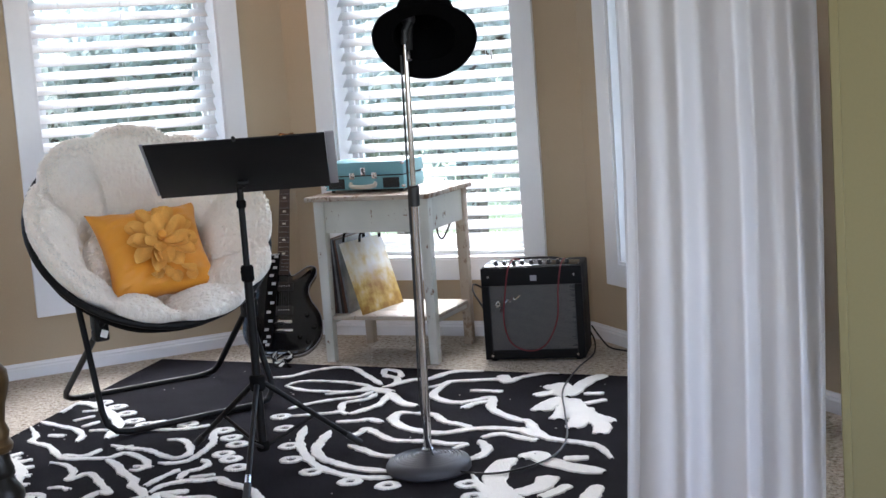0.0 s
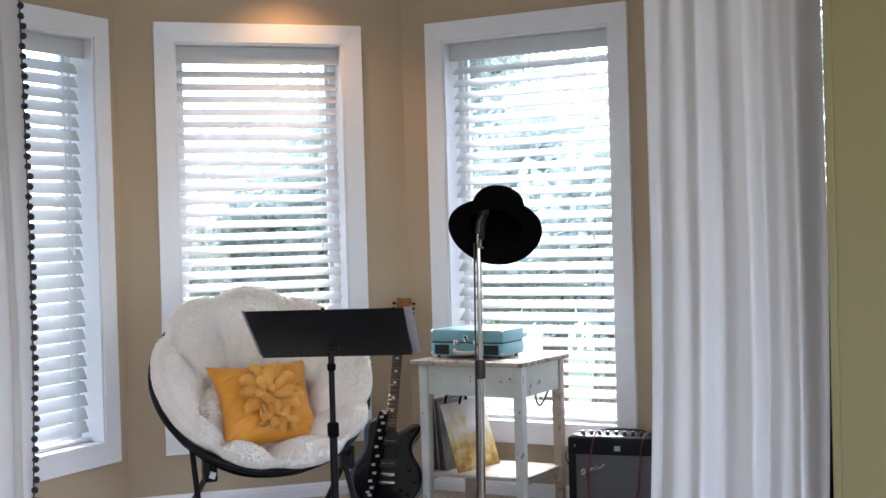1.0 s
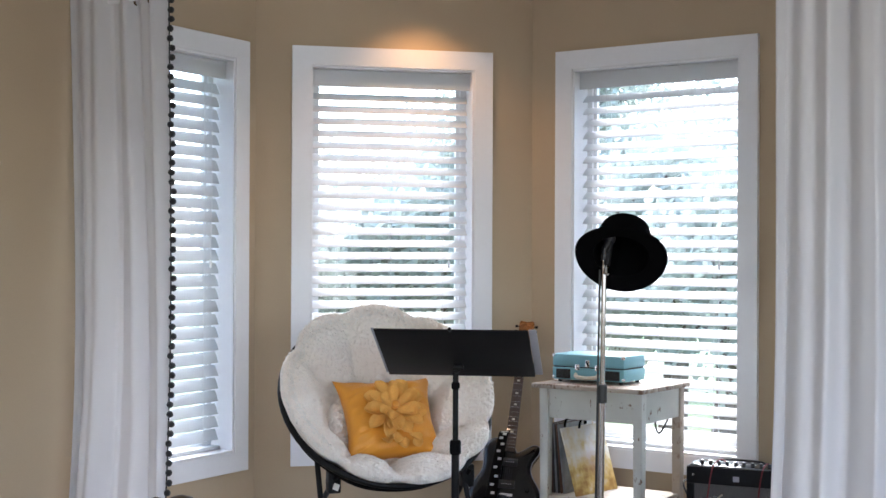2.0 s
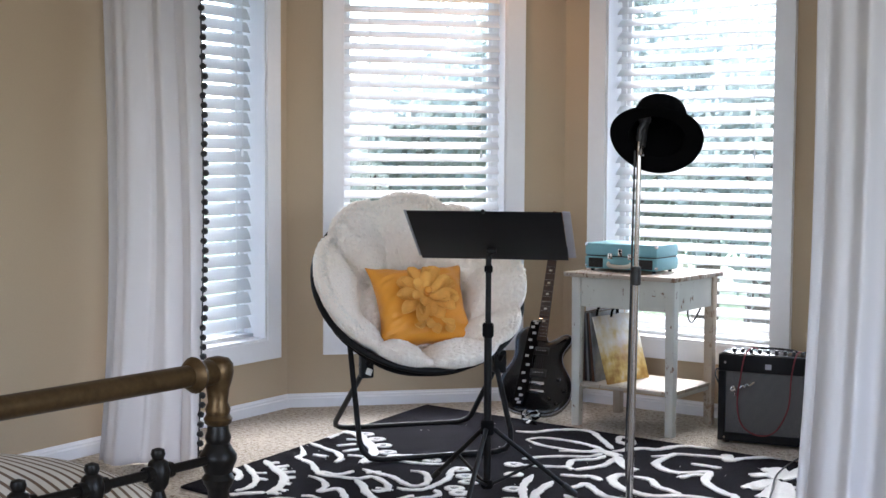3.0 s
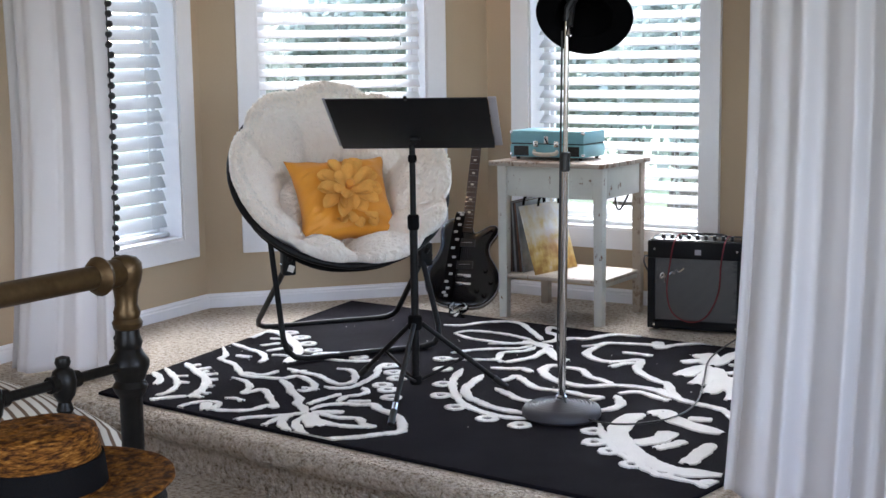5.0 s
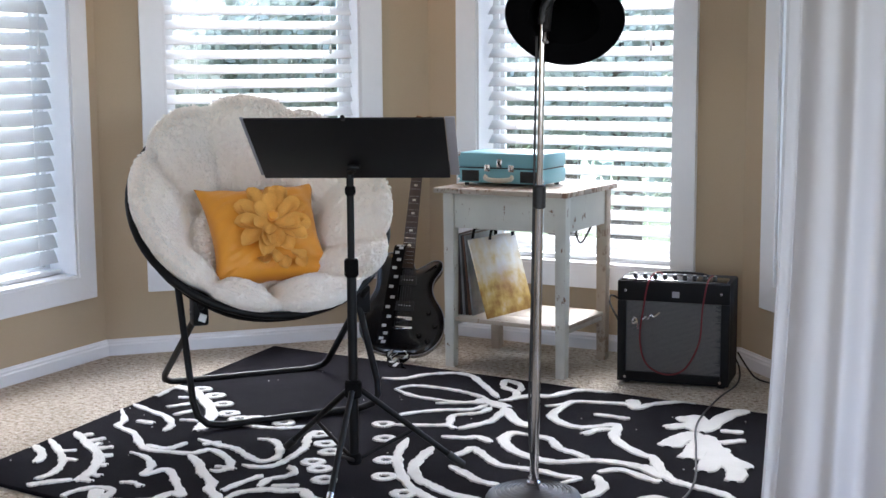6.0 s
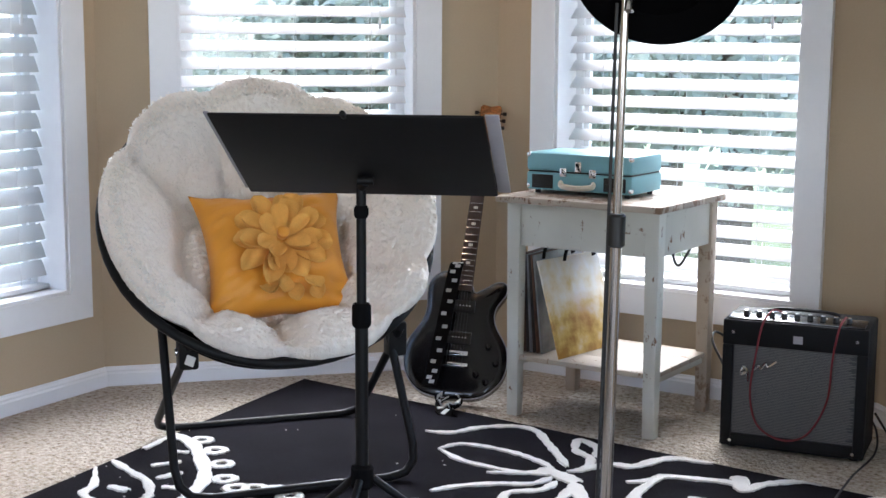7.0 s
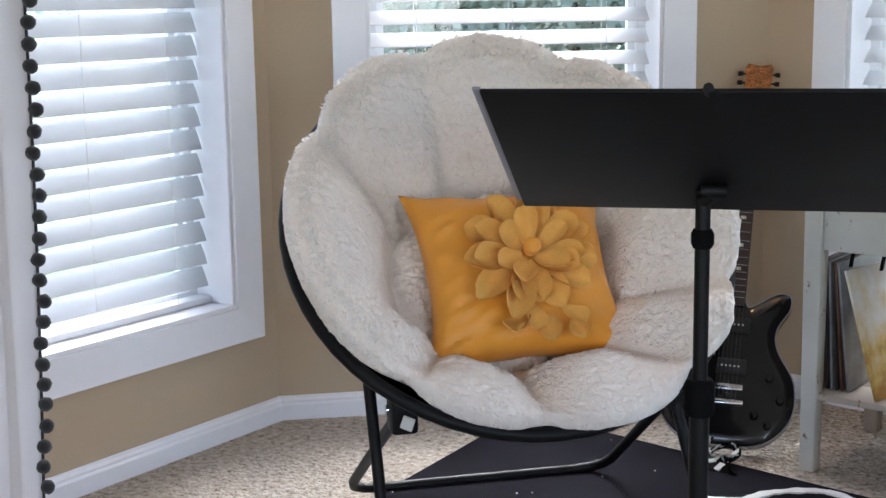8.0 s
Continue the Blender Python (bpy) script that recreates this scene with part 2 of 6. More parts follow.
# ---- the shell: bay with four windows on a carpeted step, room behind ----
CEIL, LOW = 2.60, -0.18
C12, C23, C34, C45 = (-2.88, 4.31), (-1.96, 5.35), (-0.565, 5.35), (0.74, 4.045)
BACK = -3.2
SILL, HEAD, CASE = 0.345, 2.195, 0.09
WIN = {}


def wall(name, a, b, holes=(), thick=0.16, low=LOW):
    """A wall whose room face runs from a to b, its body behind it; holes are (s0, s1, z0, z1)."""
    m = plan_pose(a, b)
    length = (Vector(b) - Vector(a)).length
    bm = B()
    xs = sorted({0.0, length, *(h[0] for h in holes), *(h[1] for h in holes)})
    for x0, x1 in zip(xs, xs[1:]):
        hole = next((h for h in holes if h[0] <= x0 + 1e-6 and h[1] >= x1 - 1e-6), None)
        if hole:
            box(bm, (x0, 0, low), (x1, thick, hole[2]))
            box(bm, (x0, 0, hole[3]), (x1, thick, CEIL + 0.1))
        else:
            box(bm, (x0, 0, low), (x1, thick, CEIL + 0.1))
    bmesh.ops.remove_doubles(bm, verts=bm.verts, dist=1e-5)
    ob = part(name, bm, M["wall"], smooth=False, m=m)
    return tagged(ob, "plain tan painted wall of the bay room", "wall", kind="structure"), m


def hole(s0, s1):
    return (s0 + CASE, s1 - CASE, SILL, HEAD)


W1, W2, W3, W4 = (0.073, 1.073), (0.174, 1.175), (0.147, 1.204), (0.178, 1.47)
WEST = (C12[0] + 0.0735 * (C12[1] - BACK), BACK)
LEN1 = (Vector(C12) - Vector(WEST)).length
wall_west, M1 = wall("wall_west", WEST, C12, [hole(LEN1 - W1[1], LEN1 - W1[0])])
wall_northwest, M2 = wall("wall_northwest", C12, C23, [hole(*W2)])
wall_north, M3 = wall("wall_north", C23, C34, [hole(*W3)])
wall_northeast, M4 = wall("wall_northeast", C34, C45, [hole(*W4)])
wall_east, M5 = wall("wall_east", C45, (0.74, 3.05))
wall_return, M6 = wall("wall_return", (0.752, 2.91), (3.2, 2.91), thick=0.14)
wall_return.data.materials[0] = M["olive"]
tagged(wall_return, "olive green painted return wall beside the curtain", "wall", kind="structure")
# the opening out of view here is added for the east fill light
wall_far_east, M7 = wall("wall_far_east", (3.2, 2.95), (3.2, BACK), [(1.3, 3.3, 0.6, 2.1)])
wall_south, M8 = wall("wall_south", (3.3, BACK), (-3.0, BACK), [(1.3, 3.5, 0.6, 2.1)])

bm = B()
box(bm, (0.741, 2.899, LOW), (0.762, 2.912, CEIL), 0.004)
tagged(part("trim_corner", bm, M["olive"], smooth=False), "narrow olive corner bead at the end of the olive wall", "trim", kind="structure")

bm = B()
box(bm, (-3.3, BACK - 0.2, CEIL), (3.5, 5.7, CEIL + 0.12))
tagged(part("ceiling", bm, M["ceiling"], smooth=False), "flat white ceiling", "ceiling", kind="structure")

def step_edge(x):
    """Where the carpeted step ends, in plan: it runs slightly askew to the room."""
    return 2.76 - 0.086 * (x + 2.06)


bm = B()
box(bm, (-3.0, BACK - 0.1, LOW - 0.1), (3.4, 3.2, LOW))
tagged(part("floor", bm, M["carpet"], smooth=False), "beige carpeted room floor", "floor", kind="structure")

# the platform: a padded, rounded nosing that overhangs its riser, all in carpet
bm = B()
prof = [(0.045, LOW - 0.02), (0.045, -0.085), (0.030, -0.078)]
prof += [(0.040 - 0.040 * math.cos(a), -0.040 + 0.040 * math.sin(a)) for a in (radians(-55 + 14.5 * i) for i in range(0, 11))]
prof += [(0.30, 0.0), (0.6, 0.0)]
xs = [-2.99 + 6.3 * i / 160 for i in range(161)]
rows = []
for x in xs:
    wave = 0.005 * math.sin(7 * x) + 0.003 * math.sin(17 * x + 1)
    row = [bm.verts.new((x, step_edge(x) + y + (wave if y < 0.2 else 0), z + (0.003 * noise.noise(Vector((x * 9, y * 30, z * 30))) if y < 0.2 else 0))) for y, z in prof]
    rows.append(row + [bm.verts.new((x, 5.6, 0.0)), bm.verts.new((x, 5.6, LOW - 0.02))])
for a, b in zip(rows, rows[1:]):
    for i in range(len(a) - 1):
        bm.faces.new((a[i], b[i], b[i + 1], a[i + 1]))
tagged(part("floor_platform", bm, M["carpet"]), "raised beige carpeted bay floor with rounded step edge", "floor", kind="structure")


def baseboard(name, m, length, start=0.0):
    bm = B()
    pr = [(0.0, 0.0), (-0.016, 0.0), (-0.016, 0.042), (-0.012, 0.048), (-0.012, 0.054), (-0.006, 0.060), (-0.004, 0.066), (0.0, 0.066)]
    ends = [[bm.verts.new((x, y, z)) for y, z in pr] for x in (start, length)]
    for i in range(len(pr)):
        j = (i + 1) % len(pr)
        bm.faces.new((ends[0][i], ends[1][i], ends[1][j], ends[0][j]))
    bm.faces.new(ends[0])
    bm.faces.new(ends[1][::-1])
    ob = part(name, bm, M["trim"], smooth=False, m=m)
    return tagged(ob, "white moulded baseboard along the wall", "baseboard", kind="structure")


def plen(a, b):
    return (Vector(b) - Vector(a)).length


baseboard("baseboard_west", M1, LEN1, LEN1 - 1.8)
baseboard("baseboard_northwest", M2, plen(C12, C23))
baseboard("baseboard_north", M3, plen(C23, C34))
baseboard("baseboard_northeast", M4, plen(C34, C45))
baseboard("baseboard_east", M5, 0.99)


# ---- windows and blinds ----
def mitre_frame(bm, x0, x1, z0, z1, w, y0, y1, step=0.0):
    """A picture-frame casing with mitred corners and an outer raised band."""
    for a, b, c, d in (((x0, z0), (x1, z0), (x1 - w, z0 + w), (x0 + w, z0 + w)), ((x0, z1), (x0, z0), (x0 + w, z0 + w), (x0 + w, z1 - w)),
                       ((x1, z1), (x0, z1), (x0 + w, z1 - w), (x1 - w, z1 - w)), ((x1, z0), (x1, z1), (x1 - w, z1 - w), (x1 - w, z0 + w))):
        quad = (a, b, c, d)
        fr = [bm.verts.new((x, y0 - (step if i < 2 else 0), z)) for i, (x, z) in enumerate(quad)]
        bk = [bm.verts.new((x, y1, z)) for x, z in quad]
        bm.faces.new(fr)
        bm.faces.new(bk[::-1])
        for i in range(4):
            j = (i + 1) % 4
            bm.faces.new((fr[i], bk[i], bk[j], fr[j]))


def glass_material():
    m = bpy.data.materials.new("window_glass")
    m.use_nodes = True
    p = m.node_tree.nodes["Principled BSDF"]
    p.inputs["Transmission Weight"].default_value, p.inputs["Roughness"].default_value = 1.0, 0.0
    p.inputs["IOR"].default_value, p.inputs["Base Color"].default_value = 1.45, (0.97, 0.99, 0.98, 1)
    return m


M["glass"] = glass_material()


def window(name, m, s0, s1, tilt, blind_label):
    """A cased window with a vinyl frame, one pane, and a horizontal blind in its recess."""
    win = thing(name, m, "white cased bay window with vinyl sash", "window", kind="structure")
    bm = B()
    mitre_frame(bm, s0, s1, SILL - CASE, HEAD + CASE, CASE, -0.018, 0.0, 0.006)
    part("casing", bm, M["trim"], win, smooth=False)
    a, b = s0 + CASE, s1 - CASE
    bm = B()
    t = 0.012
    box(bm, (a, -0.012, SILL), (b, 0.158, SILL + t), 0.002)
    box(bm, (a, -0.010, HEAD - t), (b, 0.158, HEAD), 0.002)
    box(bm, (a, -0.010, SILL + t), (a + t, 0.158, HEAD - t), 0.002)
    box(bm, (b - t, -0.010, SILL + t), (b, 0.158, HEAD - t), 0.002)
    part("window_jamb", bm, M["trim"], win, smooth=False)
    bm = B()
    mitre_frame(bm, a + t, b - t, SILL + t, HEAD - t, 0.028, 0.120, 0.154)
    mitre_frame(bm, a + t + 0.030, b - t - 0.030, SILL + t + 0.030, HEAD - t - 0.030, 0.02, 0.130, 0.152)
    part("sash", bm, M["vinyl"], win, smooth=False)
    bm = B()
    box(bm, (a + t + 0.045, 0.140, SILL + t + 0.045), (b - t - 0.045, 0.144, HEAD - t - 0.045))
    pane = part("pane", bm, M["glass"], win, smooth=False)
    pane.visible_shadow = False
    bm = B()
    for z in (SILL + 0.45, HEAD - 0.62):
        box(bm, (b - t - 0.027, 0.110, z), (b - t - 0.004, 0.120, z + 0.05), 0.004)
        tube(bm, [(b - t - 0.016, 0.108, z + 0.04), (b - t - 0.018, 0.106, z - 0.02)], 0.005, 6)
    part("sash_lock", bm, M["vinyl"], win)

    # the blind
    bl = thing("window_blind", m, blind_label, "blind", "blinds in the bay windows")
    x0, x1, yb = a + t + 0.007, b - t - 0.007, 0.082
    mid = (x0 + x1) / 2
    top = HEAD - t
    bm = B()
    box(bm, (x0 - 0.006, yb - 0.045, top - 0.085), (x1 + 0.006, yb - 0.033, top - 0.002), 0.003)
    box(bm, (x0, yb - 0.03, top - 0.05), (x1, yb + 0.028, top - 0.002), 0.002)
    part("valance", bm, M["slat"], bl, smooth=False)
    bm = B()
    w, rise = 0.0275, 7
    front, back = [], []
    for i in range(rise + 1):
        f = i / rise * 2 - 1
        front.append((f * w, 0.0016 * (1 - f * f) + 0.0013))
        back.append((f * w, 0.0016 * (1 - f * f) - 0.0013))
    loop = front + back[::-1]
    ends = [[bm.verts.new((x, y, z)) for y, z in loop] for x in (x0 - mid, x1 - mid)]
    for i in range(len(loop)):
        j = (i + 1) % len(loop)
        bm.faces.new((ends[0][i], ends[1][i], ends[1][j], ends[0][j]))
    bm.faces.new(ends[0])
    bm.faces.new(ends[1][::-1])
    slat = mesh_of("slat", bm, M["slat"], True)
    lo, pitch = SILL + t + 0.04, 0.060
    count = int((top - 0.10 - lo) / pitch)
    rnd = random.Random(len(name) + int(100 * s1))
    for i in range(count):
        z = lo + (i + 0.5) * (top - 0.10 - lo) / count
        part("slat", slat, None, bl, m=pose(mid, yb, z, tilt + rnd.uniform(-1.2, 1.2), rnd.uniform(-0.12, 0.12), 0))
    bm = B()
    box(bm, (x0, yb - 0.025, SILL + t + 0.003), (x1, yb + 0.025, SILL + t + 0.020), 0.004)
    part("bottom_rail", bm, M["slat"], bl, smooth=False)
    for f in (0.16, 0.5, 0.84):
        bm = B()
        x = x0 + f * (x1 - x0)
        for y in (yb - 0.028, yb + 0.028):
            tube(bm, [(x, y, SILL + t + 0.02), (x, y, top - 0.06)], 0.0011, 5)
        part("ladder_cord", bm, M["cord"], bl)
    bm = B()
    x = x1 - 0.10
    tube(bm, [(x, yb - 0.050, top - 0.08), (x + 0.004, yb - 0.050, top - 0.6), (x, yb - 0.048, top - 0.95)], 0.0012, 5)
    lathe(bm, [(0.002, 0.02), (0.006, 0.0), (0.0055, -0.018), (0.002, -0.022)], 8, pose(x, yb - 0.048, top - 0.95))
    part("pull_cord", bm, M["cord"], bl)
    return win


for nm, m, (s0, s1), tilt, how in (("window_1", M1, (LEN1 - W1[1], LEN1 - W1[0]), 67, "lowered and nearly closed"), ("window_2", M2, W2, 41, "lowered and half tilted"),
                                   ("window_3", M3, W3, 41, "lowered and half tilted"), ("window_4", M4, W4, 28, "lowered and half tilted")):
    window(nm, m, s0, s1, tilt, "white wide-slat horizontal blind, " + how)


# ---- curtains and rod across the bay opening ----
ROD_V, ROD_Z = 3.13, 2.275
rod = thing("curtain_rod", pose(0, ROD_V, ROD_Z), "slim white metal curtain rod across the bay opening", "curtain rod")
bm = B()
tube(bm, [(-2.72, 0, 0), (1.6, 0, 0)], 0.011, 12)
part("pole", bm, M["vinyl"], rod)
bm = B()
lathe(bm, [(0.011, 0), (0.02, 0.004), (0.024, 0.02), (0.018, 0.036), (0.004, 0.042)], 14, pose(1.6, 0, 0, 0, 90, 0))
part("finial", bm, M["vinyl"], rod)
for x in (-2.70, 1.45):
    bm = B()
    tube(bm, [(x, 0, -0.012), (x, -0.06 if x > 0 else 0.0, -0.03)], 0.006, 8)
    box(bm, (x - 0.015, -0.075 if x > 0 else -0.01, -0.06), (x + 0.015, -0.062 if x > 0 else 0.01, 0.02), 0.003)
    part("bracket", bm, M["vinyl"], rod)


def curtain(name, u0, u1, top0, top1, v, folds, seed, label, sweep=0.0, depth=0.048, lag=0.0, slant=0.0):
    """A grommet curtain: soft vertical folds that open towards the hem; u0..u1 at the hem, top0..top1 at the rod."""
    cur = thing(name, pose(0, v, 0), label, "curtain", "curtains at the bay opening")
    rnd = random.Random(seed)
    ph = [rnd.uniform(0, 6.28) for _ in range(8)]
    nx, nz = 200, 90
    z0, z1 = 0.006, ROD_Z + 0.045
    bm = B()
    grid = []
    for j in range(nz + 1):
        g = j / nz
        z = z0 + (z1 - z0) * g
        row = []
        for i in range(nx + 1):
            f = i / nx
            a, b = u0 + (top0 - u0) * g, u1 + (top1 - u1) * g
            q = f + 0.055 * math.sin(5 * f + ph[0] + 1.1 * g) + 0.012 * math.sin(9 * f + 3.0 * g + ph[1])
            w = 2 * math.pi * folds * q
            deep = depth * (1.0 + 0.3 * math.sin(3 * f + ph[2])) * (0.75 + 0.45 * (1 - g))
            ang = w + 0.5 * math.sin(2.2 * g + ph[3])
            y = deep * math.sin(ang + 0.75 * math.sin(ang)) + 0.22 * deep * math.sin(2.0 * ang + ph[1]) * (0.6 + 0.4 * math.sin(4 * f + ph[2])) + 0.009 * math.exp(2.2 * (math.sin(1.5 * w + 0.7 * g + ph[5]) - 1)) + 0.004 * math.sin(1.7 * w + ph[4] + 1.2 * g)
            y += 0.012 * math.sin(11 * f + ph[5]) * (1 - g) ** 2 + sweep * (1 - g) ** 3 * (1 - lag * f) + slant * (1 - f)
            x = a + (b - a) * f + 0.010 * math.cos(w + ph[6]) * (1.2 - g)
            x += 0.008 * math.sin(6 * g + ph[7]) * (1 - g)
            row.append(bm.verts.new((x, y, z)))
        grid.append(row)
    for ra, rb in zip(grid, grid[1:]):
        for i in range(nx):
            bm.faces.new((ra[i], ra[i + 1], rb[i + 1], rb[i]))
    edge = [grid[j][nx].co.copy() for j in range(nz + 1)]
    left = [grid[j][0].co.copy() for j in range(nz + 1)]
    tops = [v.co.copy() for v in grid[nz - 2]]
    cloth = part("cloth", bm, M["curtain"], cur)
    mod = cloth.modifiers.new("thickness", "SOLIDIFY")
    mod.thickness = 0.0016
    for side, way in ((edge, -1), (left, 1)):
        for k in range(2):
            bm = B()
            tube(bm, [p + Vector((way * (0.004 + 0.024 * k), 0, 0)) for p in side[::3]], 0.0016, 5)
            part("side_hem", bm, M["curtain"], cur)
    for k in range(folds * 2):
        p = tops[int((k + 0.25) / (folds * 2) * nx)]
        bm = B()
        pts = [(p.x + 0.006 * math.sin(a), 0.024 * math.cos(a), ROD_Z + 0.024 * math.sin(a)) for a in (2 * math.pi * i / 16 for i in range(16))]
        tube(bm, pts, 0.0045, 8, closed=True)
        part("grommet", bm, M["brass"], cur, "dark bronze grommet ring")
    return cur, edge


curtain_left, edge_l = curtain("curtain", -2.645, -2.255, -2.775, -2.305, 3.165, 3, 3, "white cotton curtain panel edged with black pompoms", -0.16, 0.04, 0.85, -0.09)
bm = B()
bmesh.ops.create_icosphere(bm, subdivisions=2, radius=0.0135)
for vtx in bm.verts:
    vtx.co *= 1 + 0.16 * noise.noise(vtx.co * 160)
pom = mesh_of("pompom", bm, M["pom"], True)
n_pom = 62
for i in range(n_pom):
    g = (i + 0.5) / n_pom * (len(edge_l) - 1)
    k = int(g)
    p = edge_l[k].lerp(edge_l[min(k + 1, len(edge_l) - 1)], g - k)
    ob = part("pompom", pom, None, curtain_left, m=Matrix.Translation(p + Vector((0.013 + 0.003 * math.sin(i * 2.1), 0.004 * math.sin(i * 1.3), 0))) @ pose(0, 0, 0, 40 * i, 70 * i, 0))
bm = B()
tube(bm, [p + Vector((0.004, 0, 0)) for p in edge_l[::2]], 0.003, 6)
part("pompom_tape", bm, M["pom"], curtain_left)
curtain_right, _ = curtain("curtain", 0.222, 0.705, 0.228, 0.690, 3.045, 3, 12, "plain white cotton curtain panel hanging in soft folds", -0.13, 0.036)


# ---- rug with a raised ivory pattern ----
RUG = pose(-2.36, 4.74, 0.001, 0, 0, -7)
rug = thing("area_rug", RUG, "black wool area rug with raised ivory floral pattern", "rug")


def rug_clamp(x, y):
    """Keeps a point within the rug's four edges, which are not quite square."""
    y = min(0.058 * x - 0.010, max(-1.822 + 0.04 * (x - 0.53), y))
    return max(-0.287 * y + 0.010, min(2.74, x)), y


bm = B()
corners = ((0.0, 0.0), (0.525, -1.832), (2.75, -1.743), (2.75, 0.159))
skin(bm, [[bm.verts.new((x * k + 1.5 * (1 - k), y * k - 0.9 * (1 - k), z)) for x, y in corners] for k, z in ((1.0, 0.0), (1.0, 0.008), (0.997, 0.011))])
part("ground_weave", bm, M["rug"], rug, smooth=False)
PILE = 0.0105
ink = B()
rr = random.Random(5)


def stroke(pts, w=0.022, ends=(0.35, 0.35), closed=False, wob=0.004):
    """A tufted ivory line: a low rounded ridge along a smooth path."""
    path = smooth_path([(x, y, 0) for x, y in pts], 12, closed)
    n = len(path)
    s0 = rr.uniform(0, 50)
    rows = []
    for i, p in enumerate(path):
        a = path[i - 1] if (i or closed) else p
        b = path[(i + 1) % n] if (i + 1 < n or closed) else p
        d = (b - a)
        d = d.normalized() if d.length > 1e-6 else Vector((1, 0, 0))
        side = Vector((-d.y, d.x, 0))
        f = i / (n - 1)
        k = 1.0 if closed else min(1.0, ends[0] + f * 7, ends[1] + (1 - f) * 7)
        h = (w * 1.12 + wob * math.sin(s0 + i * 0.55) + wob * 0.7 * math.sin(s0 + i * 1.4) + rr.gauss(0, 0.0022)) * k * 0.5
        rows.append([ink.verts.new((*rug_clamp(p.x + side.x * q * h, p.y + side.y * q * h), PILE + z))
                     for q, z in ((1.0, 0.0), (0.88, 0.0045), (0.0, 0.0062), (-0.88, 0.0045), (-1.0, 0.0))])
    pairs = list(zip(rows, rows[1:])) + ([(rows[-1], rows[0])] if closed else [])
    for a, b in pairs:
        for j in range(4):
            ink.faces.new((a[j], b[j], b[j + 1], a[j + 1]))


def eyelet(x, y, size=0.026):
    """A small tufted loop with a dark eye."""
    turn = rr.uniform(0, 6.28)
    stroke([(x + size * (1 + 0.12 * math.sin(3 * a)) * math.cos(a + turn), y + size * math.sin(a + turn)) for a in (math.pi * i / 4 for i in range(8))], 0.021, closed=True, wob=0.002)


# peonies at the borders, two open lilies, scalloped rings and the vines between them
stroke([(0.43, -1.36), (0.56, -1.42), (0.70, -1.49), (0.81, -1.61), (0.85, -1.70)], 0.029)
stroke([(0.48, -1.38), (0.49, -1.34)], 0.026)
stroke([(0.55, -1.41), (0.56, -1.35)], 0.026)
stroke([(0.63, -1.45), (0.66, -1.40)], 0.026)
stroke([(0.70, -1.50), (0.73, -1.46)], 0.026)
stroke([(0.76, -1.56), (0.80, -1.54)], 0.026)
stroke([(0.81, -1.63), (0.87, -1.62)], 0.024)
stroke([(0.83, -1.67), (0.89, -1.67)], 0.024)
stroke([(0.43, -1.46), (0.55, -1.52), (0.66, -1.59), (0.73, -1.68), (0.74, -1.75)], 0.023)
stroke([(0.56, -1.53), (0.60, -1.49)], 0.017)
stroke([(0.63, -1.57), (0.69, -1.56)], 0.017)
stroke([(0.45, -1.53), (0.55, -1.58), (0.61, -1.65)], 0.026)
stroke([(0.77, -1.80), (0.79, -1.75), (0.83, -1.69)], 0.029)
stroke([(0.95, -1.85), (0.92, -1.77), (0.94, -1.70), (1.00, -1.69), (1.04, -1.75), (1.10, -1.73), (1.15, -1.68), (1.15, -1.61), (1.19, -1.61), (1.09, -1.54), (1.02, -1.49), (0.97, -1.47), (0.96, -1.54), (0.91, -1.47), (0.83, -1.42), (0.75, -1.41)], 0.023)
stroke([(0.96, -1.71), (1.03, -1.78)], 0.035)
stroke([(0.96, -1.63), (0.99, -1.61), (1.04, -1.62)], 0.019)
stroke([(0.32, -1.08), (0.44, -1.17), (0.48, -1.23), (0.59, -1.26), (0.70, -1.33), (0.77, -1.36), (0.84, -1.34), (0.91, -1.31), (0.93, -1.25), (1.04, -1.29), (1.10, -1.34), (1.11, -1.39), (1.08, -1.40)], 0.023)
stroke([(0.92, -1.33), (1.00, -1.37), (1.08, -1.43), (1.17, -1.48), (1.21, -1.53), (1.27, -1.56), (1.33, -1.61)], 0.029)
stroke([(0.73, -1.33), (0.81, -1.32), (0.81, -1.24)], 0.026)
stroke([(0.30, -1.01), (0.43, -1.04), (0.52, -1.06), (0.61, -1.12), (0.65, -1.19)], 0.023)
stroke([(0.48, -1.15), (0.55, -1.14)], 0.026)
stroke([(0.28, -0.89), (0.22, -0.76), (0.31, -0.75), (0.46, -0.83), (0.61, -0.94), (0.69, -1.05), (0.73, -1.13)], 0.037)
stroke([(0.42, -0.97), (0.45, -0.89)], 0.021)
stroke([(0.52, -1.03), (0.53, -0.95)], 0.021)
stroke([(0.35, -0.85), (0.40, -0.82)], 0.019)
stroke([(0.74, -1.11), (0.72, -1.04), (0.79, -0.99), (0.88, -0.97), (0.95, -0.93), (0.98, -0.88)], 0.023)
stroke([(0.81, -1.19), (0.91, -1.20), (0.98, -1.20), (1.08, -1.24), (1.14, -1.25), (1.15, -1.20), (1.10, -1.13), (1.02, -1.07), (0.96, -1.08)], 0.024)
stroke([(1.12, -1.31), (1.17, -1.30), (1.20, -1.26), (1.19, -1.20), (1.17, -1.13), (1.14, -1.06), (1.07, -0.97), (1.06, -0.91)], 0.023)
stroke([(1.25, -1.52), (1.24, -1.45), (1.24, -1.35)], 0.021)
